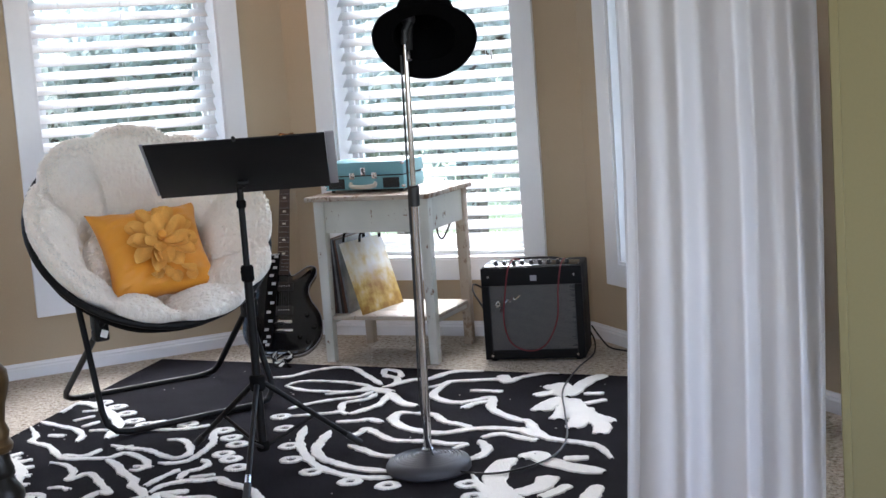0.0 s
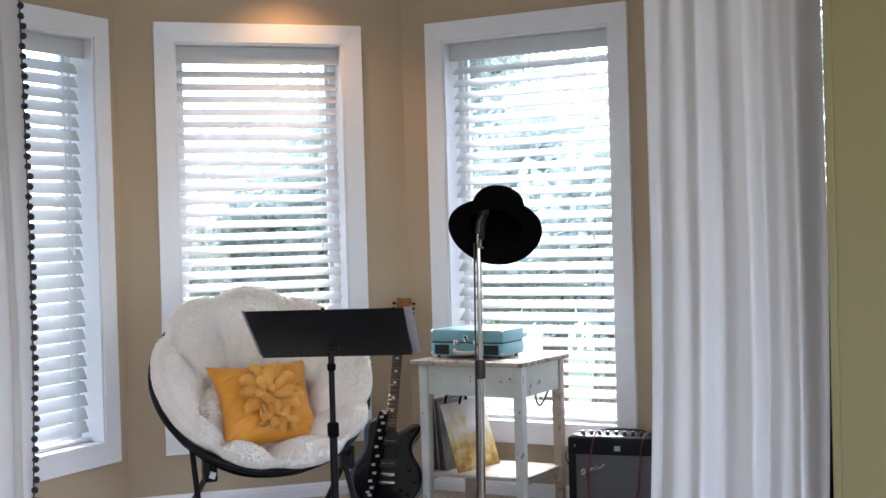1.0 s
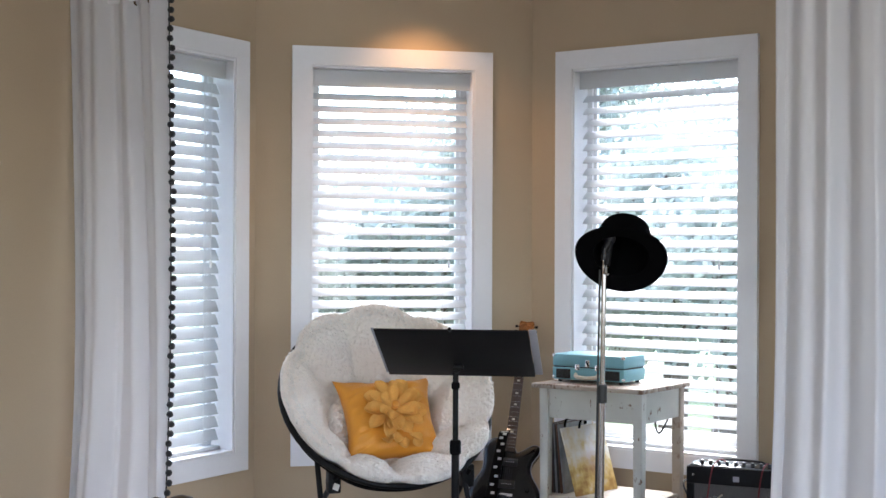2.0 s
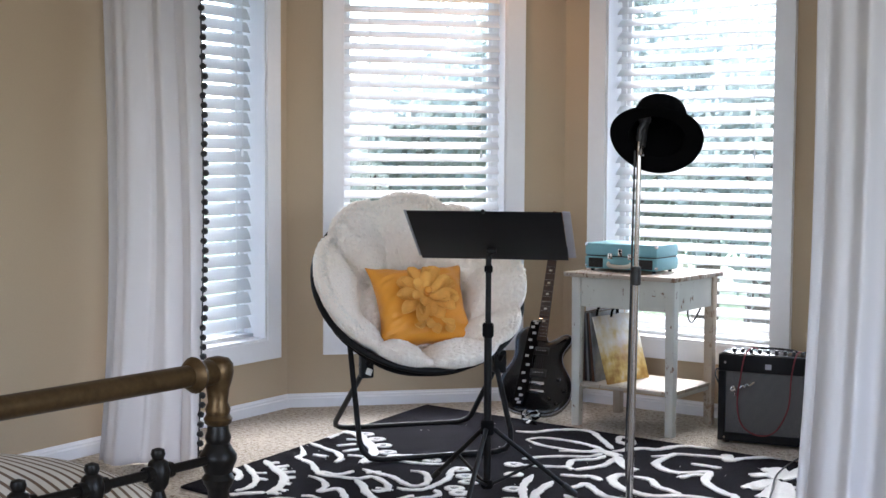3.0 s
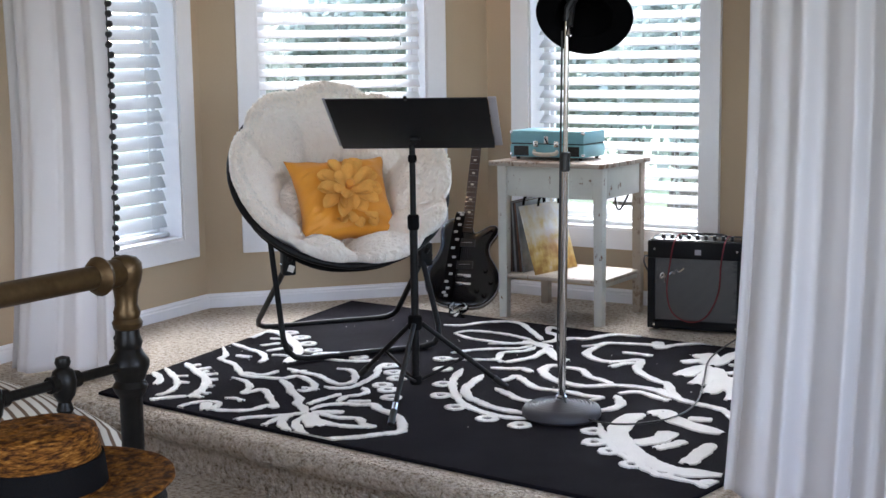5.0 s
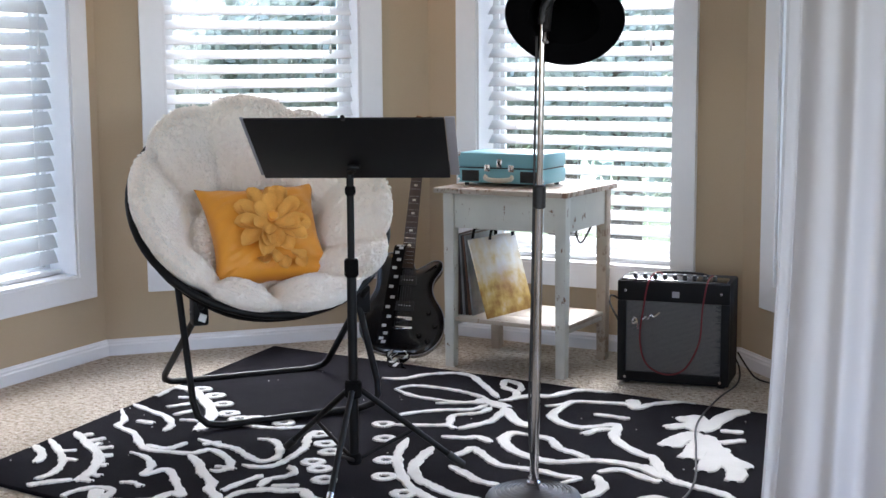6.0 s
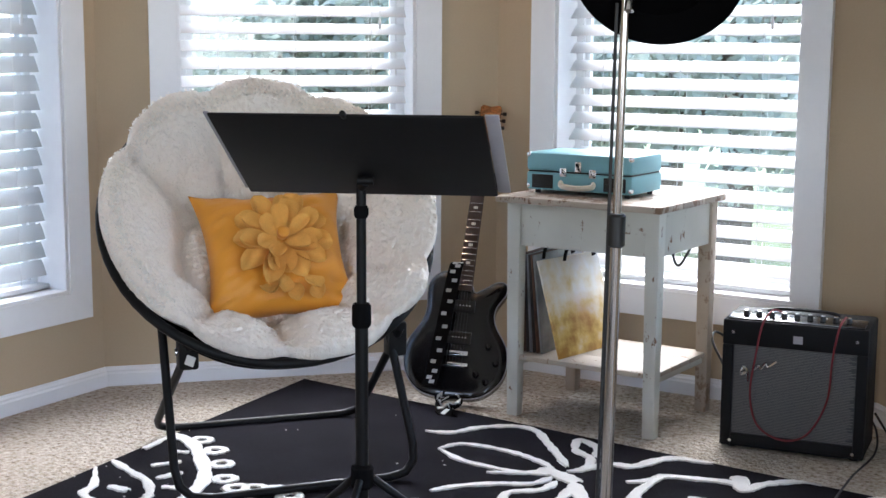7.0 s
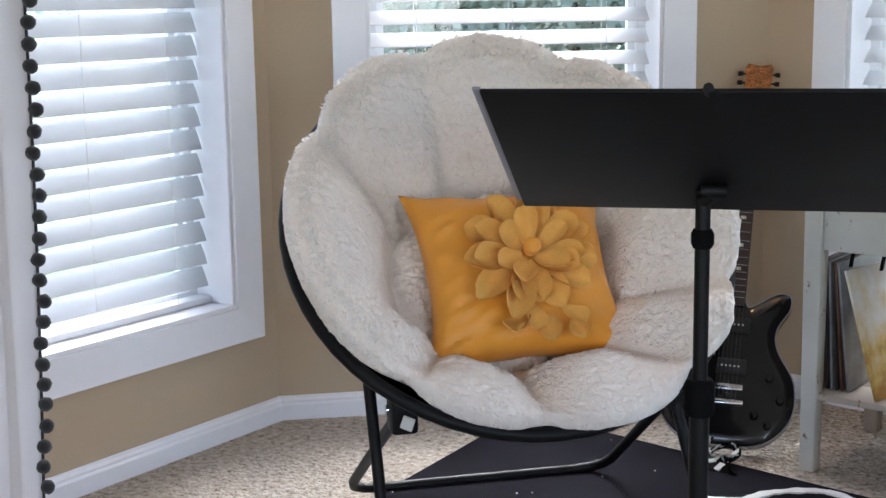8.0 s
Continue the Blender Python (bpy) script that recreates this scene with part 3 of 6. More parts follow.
stroke([(1.31, -1.57), (1.30, -1.50), (1.34, -1.44), (1.39, -1.42), (1.43, -1.39), (1.48, -1.42), (1.56, -1.44), (1.63, -1.48), (1.70, -1.55), (1.72, -1.59), (1.69, -1.64), (1.66, -1.70), (1.62, -1.75), (1.58, -1.79), (1.51, -1.79), (1.43, -1.74), (1.38, -1.70), (1.35, -1.64)], 0.030)
stroke([(1.34, -1.57), (1.44, -1.58), (1.51, -1.55), (1.57, -1.59), (1.61, -1.59), (1.56, -1.63), (1.48, -1.65), (1.39, -1.63)], 0.026)
stroke([(1.34, -1.60), (1.41, -1.66), (1.47, -1.70)], 0.054)
stroke([(1.42, -1.52), (1.37, -1.55), (1.34, -1.59)], 0.032)
stroke([(1.32, -1.60), (1.29, -1.66), (1.25, -1.71), (1.21, -1.76), (1.20, -1.83)], 0.023)
stroke([(1.29, -1.66), (1.31, -1.74), (1.33, -1.81)], 0.021)
stroke([(1.30, -1.64), (1.32, -1.70), (1.37, -1.75), (1.42, -1.78), (1.44, -1.82)], 0.028)
stroke([(1.46, -1.80), (1.48, -1.83)], 0.024)
stroke([(1.31, -1.44), (1.28, -1.37), (1.30, -1.32), (1.29, -1.27), (1.24, -1.24)], 0.021)
stroke([(1.33, -1.41), (1.39, -1.36)], 0.024)
stroke([(0.75, -0.21), (0.82, -0.17), (0.85, -0.07), (0.92, 0.01), (1.00, 0.01), (1.09, -0.06), (1.20, -0.15), (1.28, -0.22)], 0.023)
stroke([(0.90, -0.32), (0.92, -0.24), (1.04, -0.21), (1.16, -0.22), (1.25, -0.26), (1.21, -0.34), (1.10, -0.36), (1.01, -0.36), (0.90, -0.32)], 0.021)
stroke([(1.14, -0.40), (1.22, -0.34), (1.28, -0.30)], 0.019)
stroke([(1.13, -0.62), (1.16, -0.54), (1.22, -0.46), (1.29, -0.40), (1.30, -0.32)], 0.023)
stroke([(1.19, -0.71), (1.29, -0.65), (1.34, -0.60), (1.29, -0.50), (1.34, -0.42), (1.33, -0.34)], 0.023)
stroke([(1.40, -0.63), (1.42, -0.55), (1.43, -0.48), (1.39, -0.36)], 0.028)
stroke([(1.23, -0.28), (1.31, -0.29), (1.38, -0.31)], 0.048)
stroke([(1.32, -0.22), (1.35, -0.12), (1.41, -0.09), (1.43, 0.01), (1.47, 0.06), (1.56, 0.08)], 0.032)
stroke([(1.30, -0.25), (1.32, -0.20), (1.28, -0.11), (1.20, -0.07), (1.15, 0.02), (1.23, -0.01), (1.29, -0.10)], 0.023)
stroke([(1.37, -0.32), (1.50, -0.44), (1.58, -0.47)], 0.037)
stroke([(1.47, -0.22), (1.51, -0.17), (1.52, -0.11), (1.60, -0.07), (1.68, -0.04), (1.74, -0.07), (1.75, -0.00), (1.80, 0.08), (1.87, 0.14)], 0.028)
stroke([(1.67, 0.02), (1.74, -0.07)], 0.043)
stroke([(1.52, -0.11), (1.53, -0.23), (1.56, -0.32), (1.64, -0.38), (1.70, -0.39), (1.74, -0.36), (1.79, -0.30), (1.85, -0.42), (1.92, -0.49), (2.02, -0.55), (2.06, -0.56), (2.13, -0.65), (2.20, -0.72), (2.27, -0.74), (2.35, -0.75), (2.41, -0.78), (2.49, -0.88)], 0.032)
stroke([(1.66, -0.22), (1.73, -0.21), (1.79, -0.21)], 0.028)
stroke([(1.76, -0.46), (1.77, -0.38), (1.81, -0.35)], 0.030)
stroke([(1.62, -0.56), (1.57, -0.57), (1.59, -0.65), (1.68, -0.73), (1.77, -0.76), (1.85, -0.76), (1.92, -0.69), (2.01, -0.66), (2.09, -0.67), (2.18, -0.73)], 0.035)
stroke([(1.62, -0.56), (1.70, -0.56), (1.78, -0.63), (1.85, -0.65), (1.91, -0.68)], 0.028)
stroke([(2.00, -0.78), (2.04, -0.72), (2.14, -0.75), (2.19, -0.76)], 0.028)
stroke([(1.41, -0.73), (1.48, -0.70), (1.51, -0.67), (1.58, -0.70)], 0.028)
stroke([(1.57, -0.90), (1.57, -0.82), (1.57, -0.78), (1.66, -0.84), (1.73, -0.88), (1.80, -0.87), (1.86, -0.86), (1.93, -0.87), (1.98, -0.86), (1.97, -0.93)], 0.028)
stroke([(1.62, -0.97), (1.71, -1.01), (1.77, -1.04), (1.84, -1.04)], 0.028)
stroke([(2.05, -0.22), (1.98, -0.17), (1.93, -0.24)], 0.049)
stroke([(2.00, -0.15), (1.91, -0.09)], 0.043)
stroke([(2.04, -0.18), (1.94, -0.05)], 0.065)
stroke([(2.05, -0.24), (2.03, -0.33), (2.04, -0.43)], 0.071)
stroke([(2.09, -0.27), (2.13, -0.42), (2.15, -0.51)], 0.071)
stroke([(2.17, -0.35), (2.21, -0.46), (2.24, -0.60)], 0.065)
stroke([(2.05, -0.22), (2.03, -0.05), (2.03, 0.04), (2.05, 0.12)], 0.054)
stroke([(2.08, -0.25), (2.16, -0.36), (2.24, -0.44), (2.34, -0.50)], 0.054)
stroke([(2.09, -0.17), (2.16, -0.15)], 0.032)
stroke([(2.15, -0.30), (2.20, -0.23)], 0.032)
stroke([(2.25, -0.47), (2.32, -0.55), (2.35, -0.64)], 0.054)
stroke([(1.34, -0.81), (1.42, -0.96), (1.53, -1.09), (1.66, -1.20), (1.79, -1.25), (1.88, -1.25), (1.95, -1.22)], 0.028)
stroke([(1.46, -0.84), (1.50, -0.95), (1.54, -1.04), (1.62, -1.12), (1.69, -1.15), (1.78, -1.18), (1.92, -1.18)], 0.032)
stroke([(2.16, -1.14), (2.27, -1.27), (2.38, -1.37), (2.47, -1.42), (2.55, -1.47), (2.67, -1.48), (2.76, -1.46)], 0.022)
stroke([(2.21, -0.96), (2.20, -1.04), (2.26, -1.19), (2.35, -1.29), (2.44, -1.36), (2.53, -1.41), (2.61, -1.42), (2.72, -1.38)], 0.065)
stroke([(2.36, -1.26), (2.40, -1.18), (2.38, -1.09)], 0.060)
stroke([(2.44, -1.27), (2.46, -1.21), (2.47, -1.15)], 0.038)
stroke([(2.59, -1.35), (2.57, -1.24), (2.55, -1.13)], 0.049)
stroke([(2.23, -0.95), (2.25, -0.90), (2.31, -0.95), (2.41, -0.99), (2.52, -1.01)], 0.060)
stroke([(2.35, -0.92), (2.42, -0.89)], 0.043)
stroke([(2.06, -1.01), (2.09, -0.97), (2.08, -0.89), (2.01, -0.81)], 0.032)
eyelet(1.08, -0.93)
eyelet(1.17, -1.00)
eyelet(1.24, -1.06)
eyelet(1.27, -1.17)
eyelet(1.33, -1.21)
eyelet(1.41, -1.28)
eyelet(0.33, -0.72)
eyelet(0.44, -0.76)
eyelet(0.55, -0.83)
eyelet(0.66, -0.91)
eyelet(0.74, -0.94)
eyelet(0.78, -0.91)
eyelet(0.83, -0.88)
eyelet(0.89, -0.89)
eyelet(1.17, -0.72)
eyelet(1.28, -0.85)
eyelet(1.43, -1.03)
eyelet(1.53, -1.16)
eyelet(1.67, -1.25)
eyelet(1.84, -1.30)
eyelet(1.97, -1.30)
eyelet(2.19, -1.22)
eyelet(2.26, -1.32)
eyelet(2.35, -1.37)
eyelet(2.47, -1.44)
eyelet(2.58, -1.46)
eyelet(2.73, -1.47)
for x, y, turn, length in ((0.62, -1.05, 20, 0.07), (0.74, -1.52, -35, 0.06), (0.88, -1.20, 60, 0.06), (1.10, -1.36, 10, 0.07), (1.36, -0.62, -20, 0.07), (1.70, -0.40, 5, 0.06), (2.10, -0.66, -30, 0.06), (0.60, -1.42, -70, 0.05)):
    c, q = math.cos(radians(turn)) * length, math.sin(radians(turn)) * length
    stroke([(x - c / 2, y - q / 2), (x, y + 0.006), (x + c / 2, y + q / 2)], 0.020)
motif = part("woven_pattern", ink, M["rug_white"], rug, "raised ivory tufted floral pattern")


lint = B()
rl = random.Random(31)
for _ in range(50):
    x, y = rug_clamp(rl.uniform(0.1, 2.5), rl.uniform(-1.75, 0.0))
    a, k = rl.uniform(0, 6.28), rl.uniform(0.0012, 0.0026)
    skin(lint, [[lint.verts.new((x + k * math.cos(a + t) * (1.6 if i % 2 else 0.7), y + k * math.sin(a + t), z)) for i, t in enumerate((0, 1.57, 3.14, 4.71))] for z in (0.0112, 0.0125)])
tagged(part("lint", lint, M["paper"], rug), kind="stuff")


# ---- saucer chair ----
F = Vector((0.793, -0.609, 0)).normalized()
R = Vector((0.609, 0.793, 0)).normalized()
UP = Vector((0, 0, 1))
CH = Vector((-1.744, 3.880, 0))
chair = thing("saucer_chair", Matrix.Translation(CH), "folding saucer chair with cream sherpa cushion and black frame", "chair")
RIM_Z, RIM_R, TAU = 0.694, 0.430, radians(46)
S = (-F * math.cos(TAU) + UP * math.sin(TAU)).normalized()
N = (F * math.sin(TAU) + UP * math.cos(TAU)).normalized()
RC = UP * RIM_Z + F * 0.01 - R * 0.012


def dish(rho, th, off=0.0, deep=0.235, power=2.2):
    depth = deep * (1 - rho ** power)
    return RC + (R * math.cos(th) + S * math.sin(th)) * (RIM_R * rho) - N * (depth - off)


def local(u, v, z):
    return Vector((u, v, z)) - CH


bm = B()
tube(bm, [dish(1.0, 2 * math.pi * i / 56) for i in range(56)], 0.013, 10, closed=True)
part("rim", bm, M["black_metal"], chair)
bm = B()
rows = [[bm.verts.new(dish(k / 10, 2 * math.pi * i / 56, -0.006 * math.sin(8 * math.pi * i / 56) ** 2 * (3 < k < 10), 0.250, 3.8) + (R * math.cos(2 * math.pi * i / 56) + S * math.sin(2 * math.pi * i / 56)) * (0.010 if 6 < k < 10 else 0.0)) for i in range(56)] for k in range(1, 11)]
for a, b in zip(rows, rows[1:]):
    for i in range(56):
        bm.faces.new((a[i], a[(i + 1) % 56], b[(i + 1) % 56], b[i]))
bm.faces.new(rows[0])
sling = part("sling", bm, M["black_cloth"], chair, "black fabric sling under the cushion")
mod = sling.modifiers.new("thickness", "SOLIDIFY")
mod.thickness = 0.006

CREASES = [radians(a) for a in (24, 66, 106, 146, 231, 267, 308, 338)]   # seams between the stuffed segments of the roll
TUFTS = ((0.52, 100), (0.55, 138), (0.50, 58), (0.54, 18), (0.30, 80), (0.56, 205), (0.52, 255), (0.50, 300), (0.22, 250))   # dimples sewn through the cushion


def cushion_point(rho, th, top):
    gap = min(abs((th - c + math.pi) % (2 * math.pi) - math.pi) for c in CREASES)
    lobe = (1 - math.exp(-(gap / 0.13) ** 1.4))
    back = max(0.0, math.sin(th)) ** 2
    if top:
        u = min(1.0, max(0.0, (rho - 0.50) / 0.55))
        roll = math.sin(math.pi * u ** 0.85) ** 0.55
        seat = max(0.0, 1 - (rho / 0.60) ** 3)
        off = 0.026 + 0.108 * roll * (0.30 + 0.70 * lobe) * (1 - 0.14 * back) + 0.048 * seat
        off -= 0.040 * math.exp(-((rho - 0.52) / 0.045) ** 2) * (1 - 0.35 * back)
        for r0, a in TUFTS:
            d2 = rho * rho + r0 * r0 - 2 * rho * r0 * math.cos(th - radians(a))
            if d2 < 0.08:
                off -= 0.084 * math.exp(-d2 / 0.0070)
    else:
        off = -0.012
    low = max(0.0, math.cos(th - radians(205)))
    grow = 1.0 + (-0.034 + 0.050 * lobe - 0.065 * low - 0.035 * max(0.0, math.cos(th + 0.3)) ** 2) * max(0.0, (rho - 0.75) / 0.25)
    return dish(rho, th, off) + (R * math.cos(th) + S * math.sin(th)) * (RIM_R * rho * (grow - 1))


bm = B()
NT, NR = 560, 150
rows = []
for k in range(1, NR + 1):
    rho = 1.04 * k / NR
    rows.append([(cushion_point(min(rho, 1.04), 2 * math.pi * i / NT, True)) for i in range(NT)])
edge_out = [(cushion_point(1.03, 2 * math.pi * i / NT, False) * 0.5 + cushion_point(1.04, 2 * math.pi * i / NT, True) * 0.5) + (R * math.cos(2 * math.pi * i / NT) + S * math.sin(2 * math.pi * i / NT)) * 0.012 for i in range(NT)]
rows.append(edge_out)
for rho in (1.0, 0.9, 0.75, 0.5, 0.2):
    rows.append([cushion_point(rho, 2 * math.pi * i / NT, False) for i in range(NT)])
vrows = []
for k, row in enumerate(rows):
    vr = []
    for p in row:
        if k <= NR:
            wool = 0.0070 * noise.noise(p * 68) + 0.0050 * noise.noise(p * 140 + Vector((3, 1, 7))) + 0.007 * noise.noise(p * 11)
            p = p + N * wool + F * wool * 0.5
        vr.append(bm.verts.new(p))
    vrows.append(vr)
for a, b in zip(vrows, vrows[1:]):
    for i in range(NT):
        bm.faces.new((a[i], a[(i + 1) % NT], b[(i + 1) % NT], b[i]))
bm.faces.new(vrows[0])
bm.faces.new(vrows[-1])
cushion = part("cushion", bm, M["sherpa"], chair, "tufted cream sherpa cushion")
cushion.data.set_sharp_from_angle(angle=radians(180))
# the curly pile: short bent tufts all over the cushion's face
rf = random.Random(21)
verts, faces = [], []
for _ in range(6500):
    rho, th = min(1.04, 0.92 + 0.16 * rf.random()), rf.uniform(0.0, 3.9)
    p = cushion_point(rho, th, True)
    if rho > 1.0:
        p = p + (R * math.cos(th) + S * math.sin(th)) * 0.006 - N * rf.uniform(0.0, 0.035)
    q = cushion_point(min(rho + 0.01, 1.04), th, True) if rho < 1.03 else p
    out = (N + (R * math.cos(th) + S * math.sin(th)) * (0.9 if rho > 0.85 else 0.0) + Vector((rf.gauss(0, 0.3), rf.gauss(0, 0.3), rf.gauss(0, 0.3)))).normalized()
    side = out.orthogonal().normalized()
    side = (side * math.cos(rf.uniform(0, 6.28)) + out.cross(side) * math.sin(rf.uniform(0, 6.28))).normalized()
    h, wd = rf.uniform(0.0040, 0.0075) * (0.7 if rho > 0.97 else 1.0), rf.uniform(0.0022, 0.0042)
    bend = out.cross(side) * h * rf.uniform(-1.1, 1.1)
    wool = 0.0070 * noise.noise(p * 68) + 0.0050 * noise.noise(p * 140 + Vector((3, 1, 7))) + 0.007 * noise.noise(p * 11)
    base = p + N * wool + F * wool * 0.5 - out * 0.003
    i = len(verts)
    verts += [base - side * wd, base + side * wd, base + out * h * 0.6 + side * wd + bend * 0.5, base + out * h * 0.6 - side * wd + bend * 0.5, base + out * h + bend * 1.4 + side * wd * 0.4, base + out * h + bend * 1.4 - side * wd * 0.4]
    faces += [(i, i + 1, i + 2, i + 3), (i + 3, i + 2, i + 4, i + 5)]
me = bpy.data.meshes.new("fleece")
me.from_pydata([tuple(v) for v in verts], [], faces)
me.materials.append(M["fleece"])
tagged(part("fleece", me, None, chair), kind="stuff")

# crossed tube legs with floor bars
HUB_L, HUB_R = local(-1.857, 3.668, 0.372), local(-1.514, 4.109, 0.372)
FL, FR, BL, BR = local(-1.762, 3.525, 0.025), local(-1.398, 4.06, 0.025), local(-2.305, 3.975, 0.018), local(-1.925, 4.475, 0.018)


def u_tube(hub_a, foot_a, foot_b, hub_b):
    """One bent tube: down from a hub, round a bend, along the floor, and up again."""
    up_a = hub_a + (hub_a - foot_a).normalized() * 0.08
    up_b = hub_b + (hub_b - foot_b).normalized() * 0.08
    bar = (foot_b - foot_a).normalized()
    la, lb = (hub_a - foot_a).normalized(), (hub_b - foot_b).normalized()
    pts = [up_a, hub_a]
    for t in (0.0, 0.33, 0.66, 1.0):
        pts.append(foot_a + la * 0.085 * (1 - t) ** 2 + bar * 0.085 * t ** 2)
    for t in (0.0, 0.33, 0.66, 1.0):
        pts.append(foot_b - bar * 0.085 * (1 - t) ** 2 + lb * 0.085 * t ** 2)
    return pts + [hub_b, up_b]


bm = B()
tube(bm, u_tube(local(-1.885, 3.612, 0.385), FL, FR, local(-1.520, 4.090, 0.385)), 0.0115, 10)
part("front_leg_frame", bm, M["black_metal"], chair)
bm = B()
tube(bm, u_tube(HUB_L, BL, BR, HUB_R), 0.0115, 10)
part("rear_leg_frame", bm, M["black_metal"], chair)
for hub, sgn in ((HUB_L, -1), (HUB_R, 1)):
    bm = B()
    m = Matrix.Translation(hub) @ F.to_track_quat("X", "Z").to_matrix().to_4x4()
    box(bm, (-0.028, -0.026, -0.045), (0.03, 0.026, 0.05), 0.008, m)
    piv = part("pivot_bracket", bm, M["black_metal"], chair)
    bm = B()
    tube(bm, [hub + R * sgn * 0.02, hub + R * sgn * 0.032], 0.010, 10)
    part("rivet", bm, M["chrome"], piv)
bm = B()
tag = Matrix.Translation(HUB_L + F * 0.055 + UP * -0.012) @ pose(0, 0, 0, 10, 20, 30)
box(bm, (-0.012, -0.002, -0.016), (0.012, 0.002, 0.012), 0.002, tag)
part("care_label", bm, M["paper"], chair, "small white care label")

# ---- cushion with a felt flower ----
PX = Vector((0.61, 0.792, 0.02)).normalized()
PYV = Vector((-0.161, 0.12, 0.279)).normalized()
PY = (PYV - PX * PYV.dot(PX)).normalized()
PZ = PX.cross(PY).normalized()
PC = Vector((-1.768, 3.914, 0.598))
PM = Matrix.Translation(PC) @ Matrix((PX, PY, PZ)).transposed().to_4x4() 
pillow = thing("throw_pillow", PM, "amber satin throw pillow with a large felt flower", "pillow")
bm = B()
NP = 44
W2P, H2P = 0.209, 0.196


def pillow_point(a, b, side):
    pinch = 1 - 0.15 * (1 - abs(a) ** 2) * abs(b) ** 3
    pinch2 = 1 - 0.15 * (1 - abs(b) ** 2) * abs(a) ** 3
    x, y = a * W2P * pinch2, b * H2P * pinch
    t = 0.082 * ((1 - abs(a) ** 2.6) * (1 - abs(b) ** 2.6)) ** 0.55
    t += 0.006 * noise.noise(Vector((a * 3.0, b * 3.0, side * 4.0))) * (1 - max(abs(a), abs(b)) ** 6)
    t += 0.010 * noise.noise(Vector((a * 2.2 + 3 * b, b * 9 - a * 4, side * 7.0))) * (1 - max(abs(a), abs(b)) ** 8)
    t += 0.005 * math.sin(13 * a + 9 * b) * math.exp(-4 * (1 - max(abs(a), abs(b)))) * (1 - max(abs(a), abs(b)) ** 12)
    return Vector((x, y, side * t))


for side in (1, -1):
    g = [[bm.verts.new(pillow_point(2 * i / NP - 1, 2 * j / NP - 1, side)) for i in range(NP + 1)] for j in range(NP + 1)]
    for j in range(NP):
        for i in range(NP):
            bm.faces.new((g[j][i], g[j][i + 1], g[j + 1][i + 1], g[j + 1][i]))
bmesh.ops.remove_doubles(bm, verts=bm.verts, dist=1e-4)
part("cover", bm, M["amber"], pillow)


def petal(length, width, cup, m):
    """A felt petal: narrow at its root, broad and round at its tip, with curled-up sides."""
    bm = B()
    rows = []
    for j in range(11):
        f = j / 10
        w = 0.30 + 0.70 * math.sin(math.pi / 2 * f / 0.62) if f < 0.62 else max(0.12, math.sqrt(1 - ((f - 0.62) / 0.385) ** 2))
        row = []
        for i in range(7):
            q = i / 6 * 2 - 1
            row.append(bm.verts.new((q * w * width * 0.5, f * length, cup * f ** 1.6 + 0.34 * width * q * q * w + 0.002 * math.sin(7 * f + 3 * q))))
        rows.append(row)
    for a, b in zip(rows, rows[1:]):
        for i in range(6):
            bm.faces.new((a[i], a[i + 1], b[i + 1], b[i]))
    ret = bmesh.ops.extrude_face_region(bm, geom=list(bm.faces))
    for v in ret["geom"]:
        if isinstance(v, bmesh.types.BMVert):
            v.co.z -= 0.0020
    bmesh.ops.transform(bm, matrix=m, verts=bm.verts)
    return bm


flower = thing("felt_flower", Matrix(), "", "")
flower.parent = pillow
flower.matrix_local = pose(0.004, 0.004, 0.080, 0, 0, 0) @ Matrix.Scale(1.28, 4)
rp = random.Random(8)
for ringi, (count, length, width, cup, z, r0) in enumerate(((11, 0.094, 0.046, 0.012, 0.000, 0.014), (9, 0.078, 0.042, 0.024, 0.006, 0.012), (6, 0.052, 0.034, 0.026, 0.010, 0.011))):
    for i in range(count):
        a = 360 * i / count + ringi * 25 + rp.uniform(-10, 10)
        m = pose(0, 0, z + rp.uniform(0, 0.005), 0, 0, a) @ pose(0, r0, 0, rp.uniform(-4, 12), rp.uniform(-16, 16), 0)
        leaf = part("petal", petal(length * rp.uniform(0.85, 1.1), width * rp.uniform(0.85, 1.12), cup * rp.uniform(0.6, 1.5), m), M["amber_felt"], flower)
        leaf.data.set_sharp_from_angle(angle=radians(45))
for i in range(6):
    m = pose(-0.040 + 0.020 * i, -0.078 - 0.022 * rp.random(), -0.008 + 0.010 * rp.random(), rp.uniform(-10, 40), rp.uniform(-40, 40), 180 + rp.uniform(-25, 25))
    part("petal", petal(0.046, 0.034, 0.012, m), M["amber_felt"], flower)
bm = B()
lathe(bm, [(0.003, 0.046), (0.009, 0.0452), (0.0128, 0.042), (0.0135, 0.035), (0.010, 0.022)], 20)
part("button", bm, M["amber"], flower)


